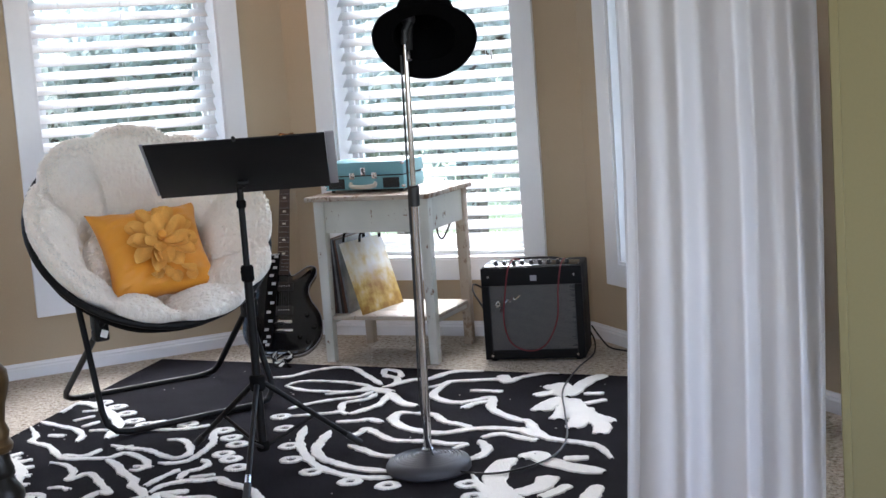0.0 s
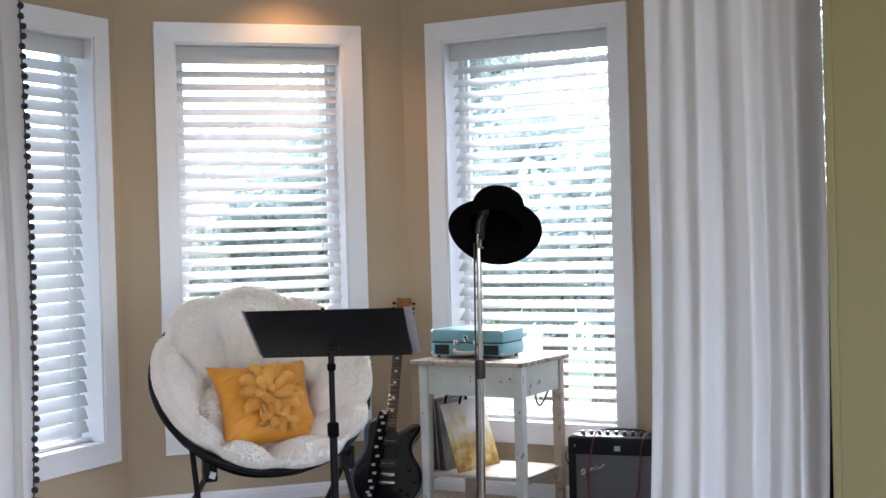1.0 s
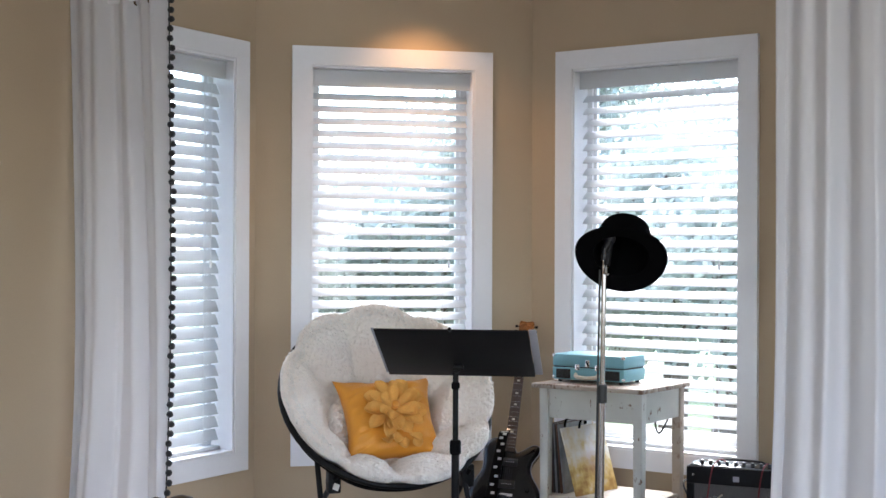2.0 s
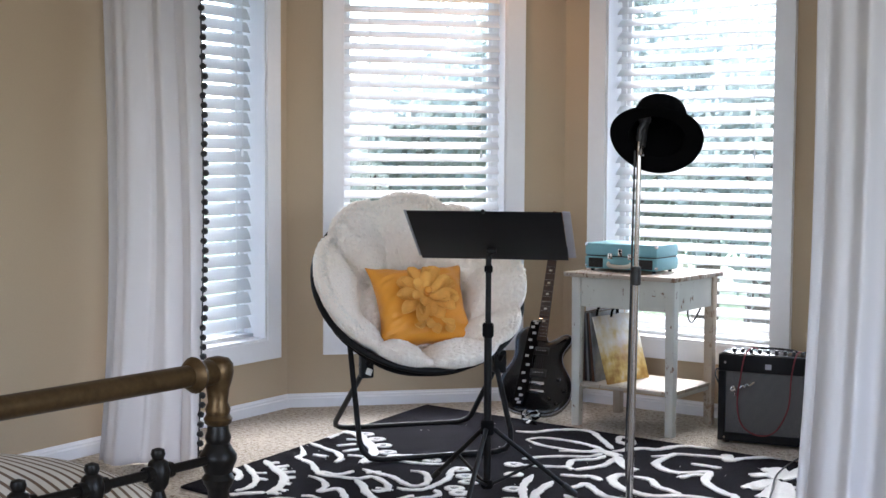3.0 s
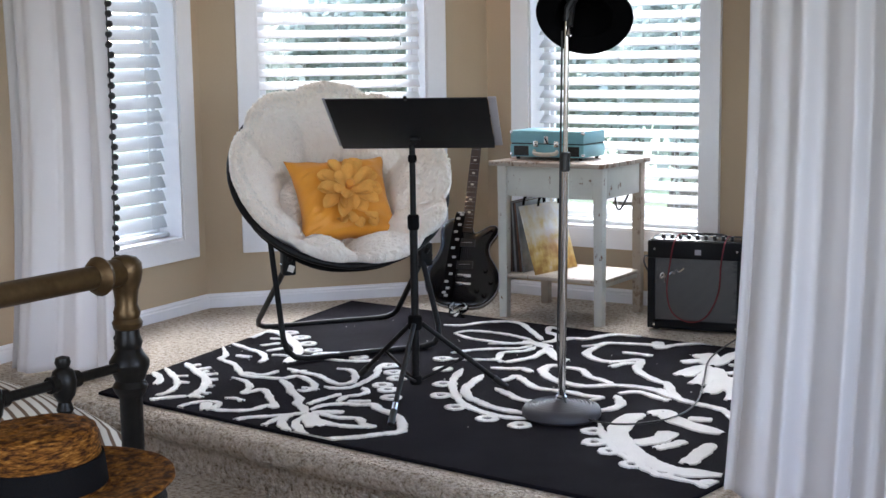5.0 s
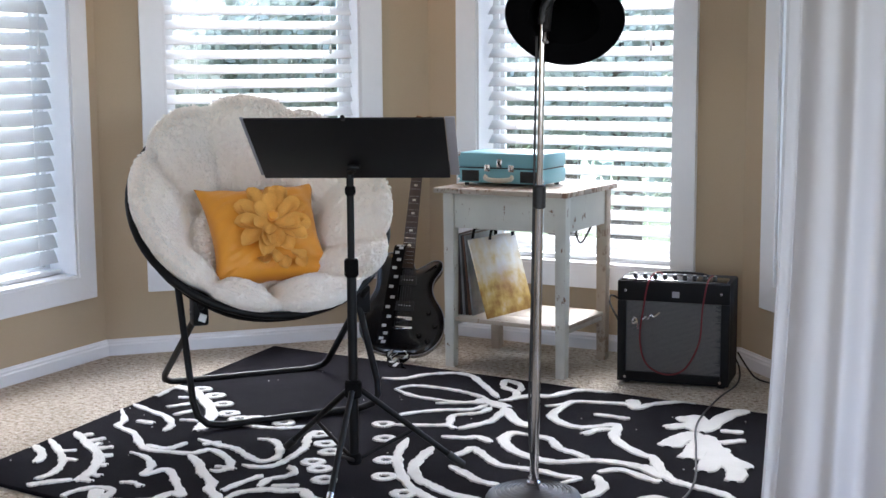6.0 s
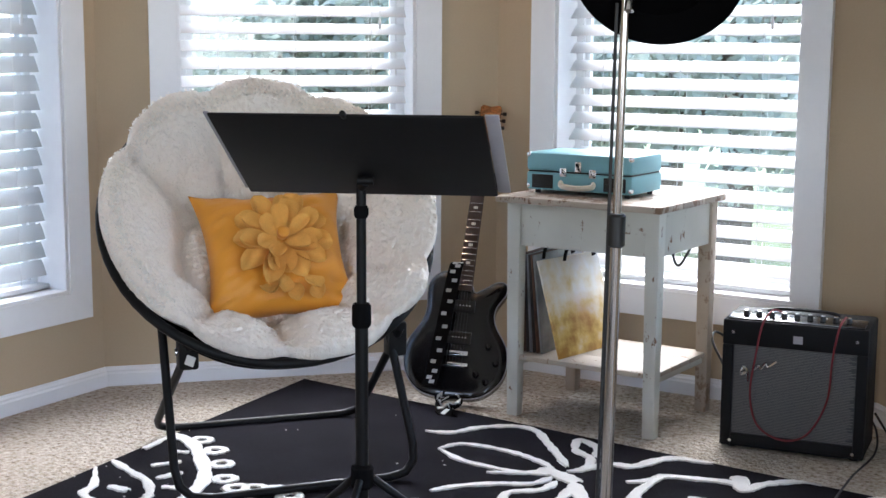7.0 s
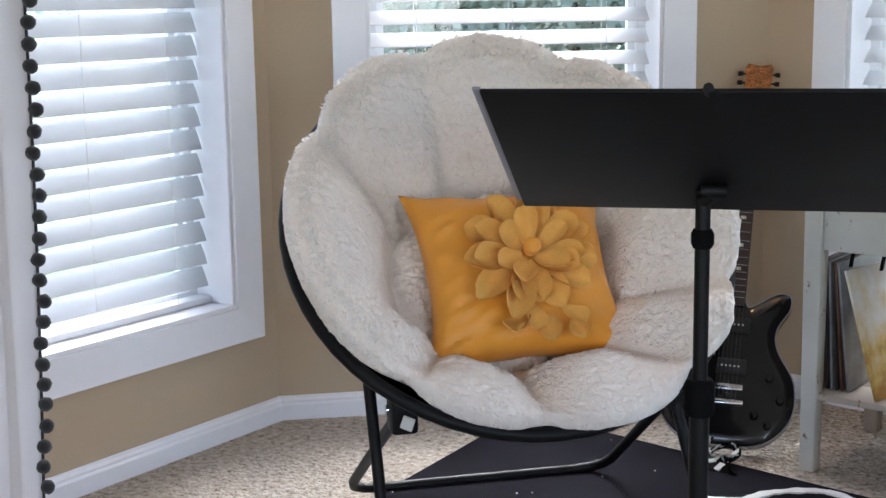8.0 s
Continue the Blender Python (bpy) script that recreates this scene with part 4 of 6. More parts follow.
# ---- music stand ----
stand = thing("music_stand", pose(-1.047, 3.348, 0.012), "black folding music stand with solid desk on the rug", "music stand")
bm = B()
tube(bm, [(0, 0, 0.045), (0, 0, 0.62)], 0.0135, 14)
part("lower_tube", bm, M["black_metal"], stand)
bm = B()
tube(bm, [(0, 0, 0.60), (0, 0, 0.875)], 0.0100, 14)
part("upper_tube", bm, M["black_metal"], stand)
for z0, z1, r in ((0.235, 0.285, 0.024), (0.575, 0.625, 0.020), (0.045, 0.075, 0.021), (0.80, 0.825, 0.015)):
    bm = B()
    lathe(bm, [(r * 0.8, z0), (r, z0 + 0.006), (r, z1 - 0.006), (r * 0.8, z1)], 16)
    col = part("collar", bm, M["black_cloth"], stand)
    if 0.5 < z0 < 0.7 or z0 < 0.3 and z0 > 0.1:
        bm = B()
        tube(bm, [(-0.012, 0.010, z0 + 0.025), (-0.030, 0.022, z0 + 0.027)], 0.008, 8)
        part("wing_knob", bm, M["black_cloth"], col)
feet = [Vector((0.150, -0.365, 0)), Vector((-0.336, 0.143, 0)), Vector((0.218, 0.230, 0))]
for ft in feet:
    d = ft.normalized()
    bm = B()
    tube(bm, [d * 0.022 + UP * 0.255, ft + UP * 0.014], 0.0085, 10)
    leg = part("leg", bm, M["black_metal"], stand)
    bm = B()
    e = (ft + UP * 0.014 - d * 0.022 - UP * 0.255).normalized()
    p = ft + UP * 0.014
    tube(bm, [p - e * 0.055, p + e * 0.004], 0.0115, 10)
    part("rubber_foot", bm, M["cable"], leg)
    if ft.y < 0:
        bm = B()
        tube(bm, [p - e * 0.085, p - e * 0.056], 0.0096, 10)
        part("metal_band", bm, M["chrome"], leg)
    bm = B()
    mid = (d * 0.022 + UP * 0.255).lerp(p, 0.52)
    tube(bm, [d * 0.018 + UP * 0.06, mid], 0.0055, 8)
    part("brace", bm, M["black_metal"], stand)
DW = Vector((0.896, 0.444, 0.0)).normalized()
DT0 = Vector((0.422, -0.751, 0.512)).normalized()
DT = (DT0 - DW * DT0.dot(DW)).normalized()
DN = DW.cross(DT).normalized()
DC = Vector((-0.992, 3.270, 0.944)) - Vector((-1.047, 3.348, 0.012))
DM = Matrix.Translation(DC) @ Matrix((DW, DT, DN)).transposed().to_4x4()
bm = B()
box(bm, (-0.257, -0.170, -0.003), (0.257, 0.170, 0.003), 0.002, DM)
desk = part("desk", bm, M["black_metal"], stand)
bm = B()
box(bm, (-0.256, -0.173, -0.05), (0.256, -0.167, 0.0), 0.002, DM)
part("page_ledge", bm, M["black_metal"], desk)
for sx in (-1, 1):
    bm = B()
    w = 0.026 if sx > 0 else 0.010
    x0 = 0.2575 if sx > 0 else -0.2575 - w
    box(bm, (x0, -0.165, -0.008), (x0 + w, 0.165, -0.004), 0.0015, DM)
    part("side_flap", bm, M["clear_edge"], desk, "grey metal side flap")
bm = B()
tube(bm, [DM @ Vector((-0.016, -0.085, 0.012)), DM @ Vector((0.016, -0.085, 0.012))], 0.009, 10)
tube(bm, [DM @ Vector((0, -0.085, 0.015)), Vector((0, 0, 0.862))], 0.010, 10)
part("tilt_joint", bm, M["black_metal"], desk)
bm = B()
tube(bm, [DM @ Vector((0.0, 0.165, 0.0)), DM @ Vector((0.0, 0.184, 0.004))], 0.006, 8)
part("latch", bm, M["black_metal"], desk)

# ---- microphone stand with a hat on it ----
LEAN = Vector((0.030, -0.024, 1.0))   # the pole stands a little out of plumb
tilted = LEAN.to_track_quat("Z", "Y").to_matrix().to_4x4()


def leant(z):
    return LEAN * z


mic = thing("microphone_stand", pose(-0.503, 3.374, 0.012), "chrome microphone stand with heavy round base", "mic stand")
bm = B()
prof = [(0.001, 0.0), (0.120, 0.0), (0.127, 0.008), (0.127, 0.022), (0.120, 0.034), (0.104, 0.041)]
for k in range(7):
    r = 0.102 - k * 0.012
    prof += [(r, 0.042 + 0.0022 * k), (r - 0.003, 0.0392 + 0.0022 * k), (r - 0.006, 0.0420 + 0.0022 * k)]
prof += [(0.020, 0.058), (0.001, 0.058)]
lathe(bm, prof, 56)
part("round_base", bm, M["grey_plastic"], mic, "ribbed dark grey cast base")
bm = B()
lathe(bm, [(0.018, 0.056), (0.018, 0.066), (0.013, 0.072), (0.013, 0.08)], 18)
tube(bm, [leant(0.06), leant(0.81)], 0.0118, 16)
part("lower_tube", bm, M["chrome"], mic)
bm = B()
tube(bm, [leant(0.80), leant(1.262)], 0.0080, 16)
part("upper_tube", bm, M["chrome"], mic)
bm = B()
lathe(bm, [(0.013, 0.790), (0.0165, 0.793), (0.0165, 0.846), (0.013, 0.850)], 18, tilted)
part("clutch", bm, M["cable"], mic, "black rubber clutch grip")
bm = B()
lathe(bm, [(0.012, 1.250), (0.013, 1.262), (0.010, 1.272), (0.009, 1.290)], 16, tilted)
tube(bm, [leant(1.285), leant(1.31) + Vector((0.008, 0.012, 0))], 0.011, 10)
part("clip_mount", bm, M["cable"], mic)

AWAY = Vector((-0.40, 0.92, 0)).normalized()
HAX = (AWAY * 0.72 + UP * 0.69 + Vector((0.06, 0.03, 0))).normalized()
HC = Vector((-0.402, 3.333, 1.270))
HM = Matrix.Translation(HC) @ HAX.to_track_quat("Z", "Y").to_matrix().to_4x4()
micro = thing("microphone", pose(-0.459, 3.357, 1.294), "black handheld microphone in the stand clip", "microphone")
bm = B()
md = (HAX * 0.6 + UP * 0.5).normalized()
tube(bm, [-md * 0.055, md * 0.005, md * 0.03], 0.012, 12, taper=[0.010, 0.012, 0.015])
part("body", bm, M["cable"], micro)
bm = B()
bmesh.ops.create_uvsphere(bm, u_segments=16, v_segments=10, radius=0.021, matrix=Matrix.Translation(md * 0.042))
part("grille", bm, M["grey_plastic"], micro)
bm = B()
tube(bm, [-md * 0.085, -md * 0.058], 0.009, 10)
part("plug", bm, M["chrome"], micro)

hat = thing("felt_hat", HM, "black felt hat hung on the microphone stand", "hat")
bm = B()
n = 64
outer = []
prof = [(0.143, -0.004), (0.145, 0.002), (0.13, 0.004), (0.105, 0.006), (0.093, 0.010), (0.090, 0.03), (0.086, 0.075), (0.078, 0.100), (0.060, 0.112), (0.030, 0.113), (0.001, 0.112)]
inner = [(0.001, 0.106), (0.030, 0.107), (0.058, 0.106), (0.074, 0.096), (0.082, 0.075), (0.086, 0.03), (0.088, 0.006), (0.105, 0.001), (0.13, -0.001), (0.143, -0.004)]


def hat_ring(r, z):
    out = []
    for i in range(n):
        a = 2 * math.pi * i / n
        rr2 = r * (1 + 0.02 * math.cos(2 * a) * (r > 0.02))
        bend = 0.010 * math.cos(2 * a) * max(0.0, (r - 0.09) / 0.065)
        dent = -0.022 * math.exp(-((math.cos(a) * r) / 0.022) ** 2) * (z > 0.13) if z > 0.133 else 0
        out.append(bm.verts.new((rr2 * math.cos(a), rr2 * math.sin(a), z + bend + dent)))
    return out


rings = [hat_ring(r, z * (1.28 if z > 0.02 else 1.0)) for r, z in prof + inner]
for a, b in zip(rings, rings[1:]):
    for i in range(n):
        bm.faces.new((a[i], a[(i + 1) % n], b[(i + 1) % n], b[i]))
bmesh.ops.remove_doubles(bm, verts=bm.verts, dist=2e-4)
part("crown_and_brim", bm, M["felt"], hat)
bm = B()
skin(bm, [[bm.verts.new((r * (1 + 0.02 * math.cos(2 * a)) * math.cos(a), r * (1 + 0.02 * math.cos(2 * a)) * math.sin(a), z)) for a in (2 * math.pi * i / 48 for i in range(48))]
          for r, z in ((0.0935, 0.012), (0.0955, 0.014), (0.0925, 0.042), (0.0905, 0.043))], closed=True)
part("hat_band", bm, M["black_cloth"], hat)

# ---- side table ----
TX0, TX1, TY0, TY1, TZ = -1.568, -1.052, 4.775, 5.205, 0.700
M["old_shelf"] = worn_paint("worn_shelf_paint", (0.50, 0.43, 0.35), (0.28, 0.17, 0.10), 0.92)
# rear legs: brown of unpainted wood, with their shade mixed into the colour
M["old_back"] = worn_paint("bare_wood_shaded_legs", (0.44, 0.36, 0.28), (0.32, 0.22, 0.15), 0.88)
table = thing("side_table", pose(0, 0, 0), "small chipped white-painted wooden side table with lower shelf", "table")
for i, (x, y) in enumerate(((TX0, TY0), (TX1 - 0.046, TY0), (TX0, TY1 - 0.046), (TX1 - 0.046, TY1 - 0.046))):
    bm = B()
    vs = box(bm, (x, y, 0), (x + 0.046, y + 0.046, TZ - 0.02), 0.004)
    for v in vs:
        k = 1 - 0.18 * max(0.0, (0.45 - v.co.z) / 0.45)
        v.co.x = x + 0.023 + (v.co.x - x - 0.023) * k
        v.co.y = y + 0.023 + (v.co.y - y - 0.023) * k
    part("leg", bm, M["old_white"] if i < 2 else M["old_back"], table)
for lo, hi in (((TX0 + 0.046, TY0 + 0.008, TZ - 0.155), (TX1 - 0.046, TY0 + 0.026, TZ - 0.02)), ((TX0 + 0.046, TY1 - 0.026, TZ - 0.155), (TX1 - 0.046, TY1 - 0.008, TZ - 0.02)),
               ((TX0 + 0.008, TY0 + 0.046, TZ - 0.155), (TX0 + 0.026, TY1 - 0.046, TZ - 0.02)), ((TX1 - 0.026, TY0 + 0.046, TZ - 0.155), (TX1 - 0.008, TY1 - 0.046, TZ - 0.02))):
    bm = B()
    box(bm, lo, hi, 0.003)
    part("apron", bm, M["old_white"], table)
for k in range(3):
    bm = B()
    y0 = TY0 - 0.035 + k * (TY1 - TY0 + 0.055) / 3
    box(bm, (TX0 - 0.022, y0, TZ - 0.02), (TX1 + 0.018, y0 + (TY1 - TY0 + 0.055) / 3 - 0.002, TZ), 0.003)
    part("top_board", bm, M["old_top"], table)
for k in range(3):
    bm = B()
    y0 = TY0 + 0.012 + k * (TY1 - TY0 - 0.03) / 3
    box(bm, (TX0 + 0.012, y0, 0.180), (TX1 - 0.012, y0 + (TY1 - TY0 - 0.03) / 3 - 0.002, 0.196), 0.003)
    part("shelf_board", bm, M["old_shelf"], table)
for x in (TX0 + 0.02, TX1 - 0.035):
    bm = B()
    box(bm, (x, TY0 + 0.02, 0.160), (x + 0.016, TY1 - 0.02, 0.180), 0.002)
    part("shelf_batten", bm, M["old_white"], table)

# ---- portable record player ----
rp_m = pose(-1.378, 4.985, TZ, 0, 0, 1) @ Matrix.Diagonal((0.92, 0.92, 0.97, 1.0))
player = thing("record_player", rp_m, "teal suitcase record player with chrome corners on the table", "record player")
w, d = 0.198, 0.118
bm = B()
box(bm, (-w, -d, 0.012), (w, d, 0.070), 0.008)
base = part("case_bottom", bm, M["teal"], player)
bm = B()
box(bm, (-w, -d, 0.073), (w, d, 0.132), 0.010)
lid = part("case_lid", bm, M["teal"], player)
bm = B()
box(bm, (-w + 0.006, -d + 0.006, 0.0695), (w - 0.006, d - 0.006, 0.0735))
part("seam_strip", bm, M["cable"], player)
for sx in (-1, 1):
    bm = B()
    x = sx * 0.135
    box(bm, (x - 0.040, -d - 0.003, 0.018), (x + 0.040, -d + 0.002, 0.062), 0.002)
    for k in range(6):
        box(bm, (x - 0.037, -d - 0.0045, 0.0222 + k * 0.006), (x + 0.037, -d - 0.0025, 0.0248 + k * 0.006))
    part("speaker_grille", bm, M["cable"], base, "black slotted speaker grille")
    bm = B()
    box(bm, (sx * 0.055 - 0.013, -d - 0.005, 0.058), (sx * 0.055 + 0.013, -d + 0.001, 0.086), 0.002)
    box(bm, (sx * 0.055 - 0.008, -d - 0.009, 0.064), (sx * 0.055 + 0.008, -d - 0.004, 0.078), 0.002)
    part("latch", bm, M["chrome"], lid)
bm = B()
box(bm, (-0.012, -d - 0.004, 0.074), (0.012, -d + 0.001, 0.108), 0.003)
tube(bm, [(0, -d - 0.004, 0.098), (0, -d - 0.009, 0.098)], 0.007, 12)
part("lock_plate", bm, M["chrome"], lid)
bm = B()
tube(bm, smooth_path([(-0.06, -d - 0.004, 0.040), (-0.055, -d - 0.016, 0.030), (0, -d - 0.020, 0.025), (0.055, -d - 0.016, 0.030), (0.06, -d - 0.004, 0.040)], 5), 0.008, 10, flat=1.4)
part("handle", bm, M["cream"], base, "cream curved carrying handle")
for sx in (-1, 1):
    for sy in (-1, 1):
        for z in (0.016, 0.128):
            bm = B()
            bmesh.ops.create_uvsphere(bm, u_segments=12, v_segments=8, radius=0.0105, matrix=pose(sx * (w - 0.0085), sy * (d - 0.0085), z + (0.0085 if z < 0.05 else -0.0055)))
            part("corner_cap", bm, M["chrome"], base if z < 0.05 else lid)
        bm = B()
        lathe(bm, [(0.009, 0.0), (0.010, 0.003), (0.009, 0.0125)], 12, pose(sx * (w - 0.03), sy * (d - 0.03), 0))
        part("rubber_foot", bm, M["cable"], base)


# ---- records on the shelf ----
def sleeve_material(name, stops, scale):
    m = bpy.data.materials.new(name)
    m.use_nodes = True
    nt = m.node_tree
    p = nt.nodes["Principled BSDF"]
    a = tex(nt, "ShaderNodeTexNoise", scale, 6)
    b = tex(nt, "ShaderNodeTexNoise", 70, 4)
    col = ramp(nt, a.outputs["Fac"], stops)
    nt.links.new(mix(nt, 0.18, col, b.outputs["Color"], "SOFT_LIGHT"), p.inputs["Base Color"])
    p.inputs["Roughness"].default_value = 0.35
    return m


def art_material():
    """A pale picture that turns golden towards its foot, with a reddish centre."""
    m = bpy.data.materials.new("sleeve_art")
    m.use_nodes = True
    nt = m.node_tree
    p = nt.nodes["Principled BSDF"]
    co = nt.nodes.new("ShaderNodeTexCoord")
    sep = nt.nodes.new("ShaderNodeSeparateXYZ")
    nt.links.new(co.outputs["Object"], sep.inputs["Vector"])
    n1 = tex(nt, "ShaderNodeTexNoise", 14, 6)
    add = nt.nodes.new("ShaderNodeMath")
    add.operation = "MULTIPLY_ADD"
    nt.links.new(n1.outputs["Fac"], add.inputs[0])
    add.inputs[1].default_value = 0.75
    nt.links.new(sep.outputs["Z"], add.inputs[2])
    grad = ramp(nt, add.outputs["Value"], [(0.36, (0.36, 0.19, 0.04)), (0.47, (0.60, 0.42, 0.13)), (0.58, (0.69, 0.60, 0.43)), (0.70, (0.74, 0.71, 0.66))])
    sph = nt.nodes.new("ShaderNodeTexGradient")
    sph.gradient_type = "SPHERICAL"
    mp = nt.nodes.new("ShaderNodeMapping")
    mp.inputs["Location"].default_value = (-2.0, 0.0, -1.6)
    mp.inputs["Scale"].default_value = (12, 12, 12)
    nt.links.new(co.outputs["Object"], mp.inputs["Vector"])
    nt.links.new(mp.outputs["Vector"], sph.inputs["Vector"])
    spot = nt.nodes.new("ShaderNodeMath")
    spot.operation = "MULTIPLY"
    nt.links.new(sph.outputs["Fac"], spot.inputs[0])
    nt.links.new(n1.outputs["Fac"], spot.inputs[1])
    nt.links.new(mix(nt, spot.outputs["Value"], grad, (0.35, 0.12, 0.04)), p.inputs["Base Color"])
    p.inputs["Roughness"].default_value = 0.3
    return m


sleeve_mats = [sleeve_material("sleeve_dark", [(0.3, (0.012, 0.011, 0.012)), (0.7, (0.06, 0.04, 0.035))], 9),
               sleeve_material("sleeve_brown", [(0.3, (0.05, 0.02, 0.015)), (0.7, (0.20, 0.10, 0.06))], 12),
               sleeve_material("sleeve_grey", [(0.3, (0.10, 0.11, 0.12)), (0.7, (0.40, 0.42, 0.44))], 8)]
art = art_material()
SIZE = 0.312
specs = [(-1.548, 0, 1.0, 95), (-1.537, 1, 1.5, 95), (-1.526, 0, 2.0, 94), (-1.514, 2, 3.0, 94), (-1.502, 0, 4.0, 93), (-1.489, 1, 5.0, 92), (-1.474, 2, 6.5, 90), (-1.392, 3, 17.0, 82)]
for x, k, lean, turn in specs:
    bm = B()
    box(bm, (0, 0, 0.0), (SIZE, 0.006, SIZE), 0.0012)
    m = pose(x + 0.008, TY0 + 0.055 - (0.035 if k == 3 else 0.0), 0.199, 0, 0, turn) @ pose(0, 0, 0, -lean, 0, 0)
    rec = part("record_sleeve", bm, art if k == 3 else sleeve_mats[k], m=m)
    text = {0: "dark cardboard record sleeve upright on the shelf", 1: "brown cardboard record sleeve upright on the shelf", 2: "grey cardboard record sleeve upright on the shelf", 3: "cream and gold record sleeve leaning on the others"}
    tagged(rec, text[k], "record", "records on the shelf")

# black carrying straps looped over the records
carrier = thing("record_strap", pose(-1.478, 4.95, 0.0), "black webbing carry strap looped over the records", "strap")
for dx in (0.0, 0.075):
    bm = B()
    pts = smooth_path([(dx - 0.012, -0.08, 0.495), (dx - 0.006, -0.07, 0.535), (dx, 0.0, 0.552), (dx + 0.004, 0.07, 0.535), (dx + 0.004, 0.085, 0.495)], 6)
    tube(bm, pts, 0.011, 8, flat=0.25)
    part("strap_loop", bm, M["black_cloth"], carrier)

# ---- amplifier ----
M["silver_thread"] = surface("silver_thread", (0.17, 0.155, 0.145), 0.5, 0.2)
AW, AD, AH = 0.405, 0.215, 0.385
amp = thing("guitar_amplifier", plan_pose((-0.869, 4.83), (-0.47, 4.899)), "black combo guitar amplifier with silver-flecked grille on carpet", "amplifier")
bm = B()
box(bm, (0, 0.018, 0.010), (AW, AD, AH), 0.008)
part("cabinet", bm, M["tolex"], amp)
bm = B()
for lo, hi in (((0, 0, 0.010), (0.030, 0.03, AH - 0.076)), ((AW - 0.030, 0, 0.010), (AW, 0.03, AH - 0.076)), ((0.030, 0.0, 0.010), (AW - 0.030, 0.03, 0.046)), ((0, 0.0, AH - 0.076), (AW, 0.03, AH - 0.003))):
    box(bm, lo, hi, 0.004)
part("front_frame", bm, M["tolex"], amp)


def grille_material():
    m = bpy.data.materials.new("grille_cloth")
    m.use_nodes = True
    nt = m.node_tree
    p = nt.nodes["Principled BSDF"]
    ck = tex(nt, "ShaderNodeTexChecker", 260)
    nz = tex(nt, "ShaderNodeTexNoise", 240, 3)
    c1 = mix(nt, ck.outputs["Fac"], (0.025, 0.025, 0.027), (0.08, 0.08, 0.085))
    nt.links.new(mix(nt, nz.outputs["Fac"], c1, (0.035, 0.035, 0.038)), p.inputs["Base Color"])
    p.inputs["Roughness"].default_value = 0.6
    return m


bm = B()
box(bm, (0.030, 0.012, 0.046), (AW - 0.030, 0.020, AH - 0.076))
part("grille", bm, grille_material(), amp, "dark grille cloth with silver flecks", smooth=False)
bm = B()
rg = random.Random(4)
for k in range(58):
    z = 0.049 + k * (AH - 0.128) / 57
    x = 0.033
    while x < AW - 0.05:
        step = rg.uniform(0.03, 0.07)
        box(bm, (x, 0.0112, z), (min(x + step - 0.002, AW - 0.032), 0.0122, z + 0.0016))
        x += step
tagged(part("grille_thread", bm, M["silver_thread"], amp, smooth=False), kind="stuff")
# control panel with knobs, set into the top
PA = pose(0.012, 0.010, AH - 0.002, 6, 0, 0)
bm = B()
box(bm, (0, 0, -0.004), (AW - 0.024, 0.075, 0.004), 0.002, PA)
panel = part("control_panel", bm, M["gloss_black"], amp)
for k in range(9):
    bm = B()
    lathe(bm, [(0.0085, 0.004), (0.0085, 0.012), (0.0065, 0.018), (0.001, 0.0185)], 14, PA @ pose(0.045 + k * 0.036, 0.036, 0))
    kn = part("knob", bm, M["cable"], panel)
    bm = B()
    lathe(bm, [(0.0062, 0.0183), (0.0055, 0.0195), (0.001, 0.0196)], 12, PA @ pose(0.045 + k * 0.036, 0.036, 0))
    part("knob_cap", bm, M["chrome"], kn)
for k in range(8):
    bm = B()
    box(bm, (0.036 + k * 0.036, 0.058, 0.004), (0.054 + k * 0.036, 0.061, 0.0046), 0, PA)
    part("scale_mark", bm, M["white_paint"], panel)
bm = B()
tube(bm, smooth_path([(0.10, 0.15, AH + 0.002), (0.125, 0.15, AH + 0.010), (0.20, 0.15, AH + 0.013), (0.28, 0.15, AH + 0.010), (0.305, 0.15, AH + 0.002)], 6), 0.010, 8, flat=0.5)
part("strap_handle", bm, M["tolex"], amp)
for x, z in ((0.030, 0.026), (AW - 0.030, 0.026), (0.030, AH - 0.038), (AW - 0.030, AH - 0.038)):
    bm = B()
    tube(bm, [(x, 0.001, z), (x, -0.0025, z)], 0.005, 12)
    part("screw", bm, M["chrome"], amp)
bm = B()
tube(bm, smooth_path([(0.074, 0.006, 0.205), (0.072, 0.005, 0.235), (0.062, 0.005, 0.245), (0.056, 0.005, 0.225), (0.072, 0.005, 0.232)], 5), 0.0045, 6)
tube(bm, smooth_path([(0.092, 0.006, 0.240), (0.105, 0.005, 0.252), (0.112, 0.005, 0.244), (0.124, 0.005, 0.262), (0.132, 0.006, 0.252), (0.155, 0.006, 0.270)], 5), 0.0034, 6)
part("badge", bm, M["chrome"], amp, "chrome script badge shape")
bm = B()
box(bm, (0.200, -0.0008, AH - 0.058), (0.226, 0.0004, AH - 0.036), 0)
part("emblem", bm, M["clear_edge"], amp)
for x in (0.03, AW - 0.03):
    for y in (0.04, AD - 0.03):
        bm = B()
        lathe(bm, [(0.014, 0.0), (0.015, 0.004), (0.013, 0.011)], 12, pose(x, y, 0))
        part("rubber_foot", bm, M["cable"], amp)

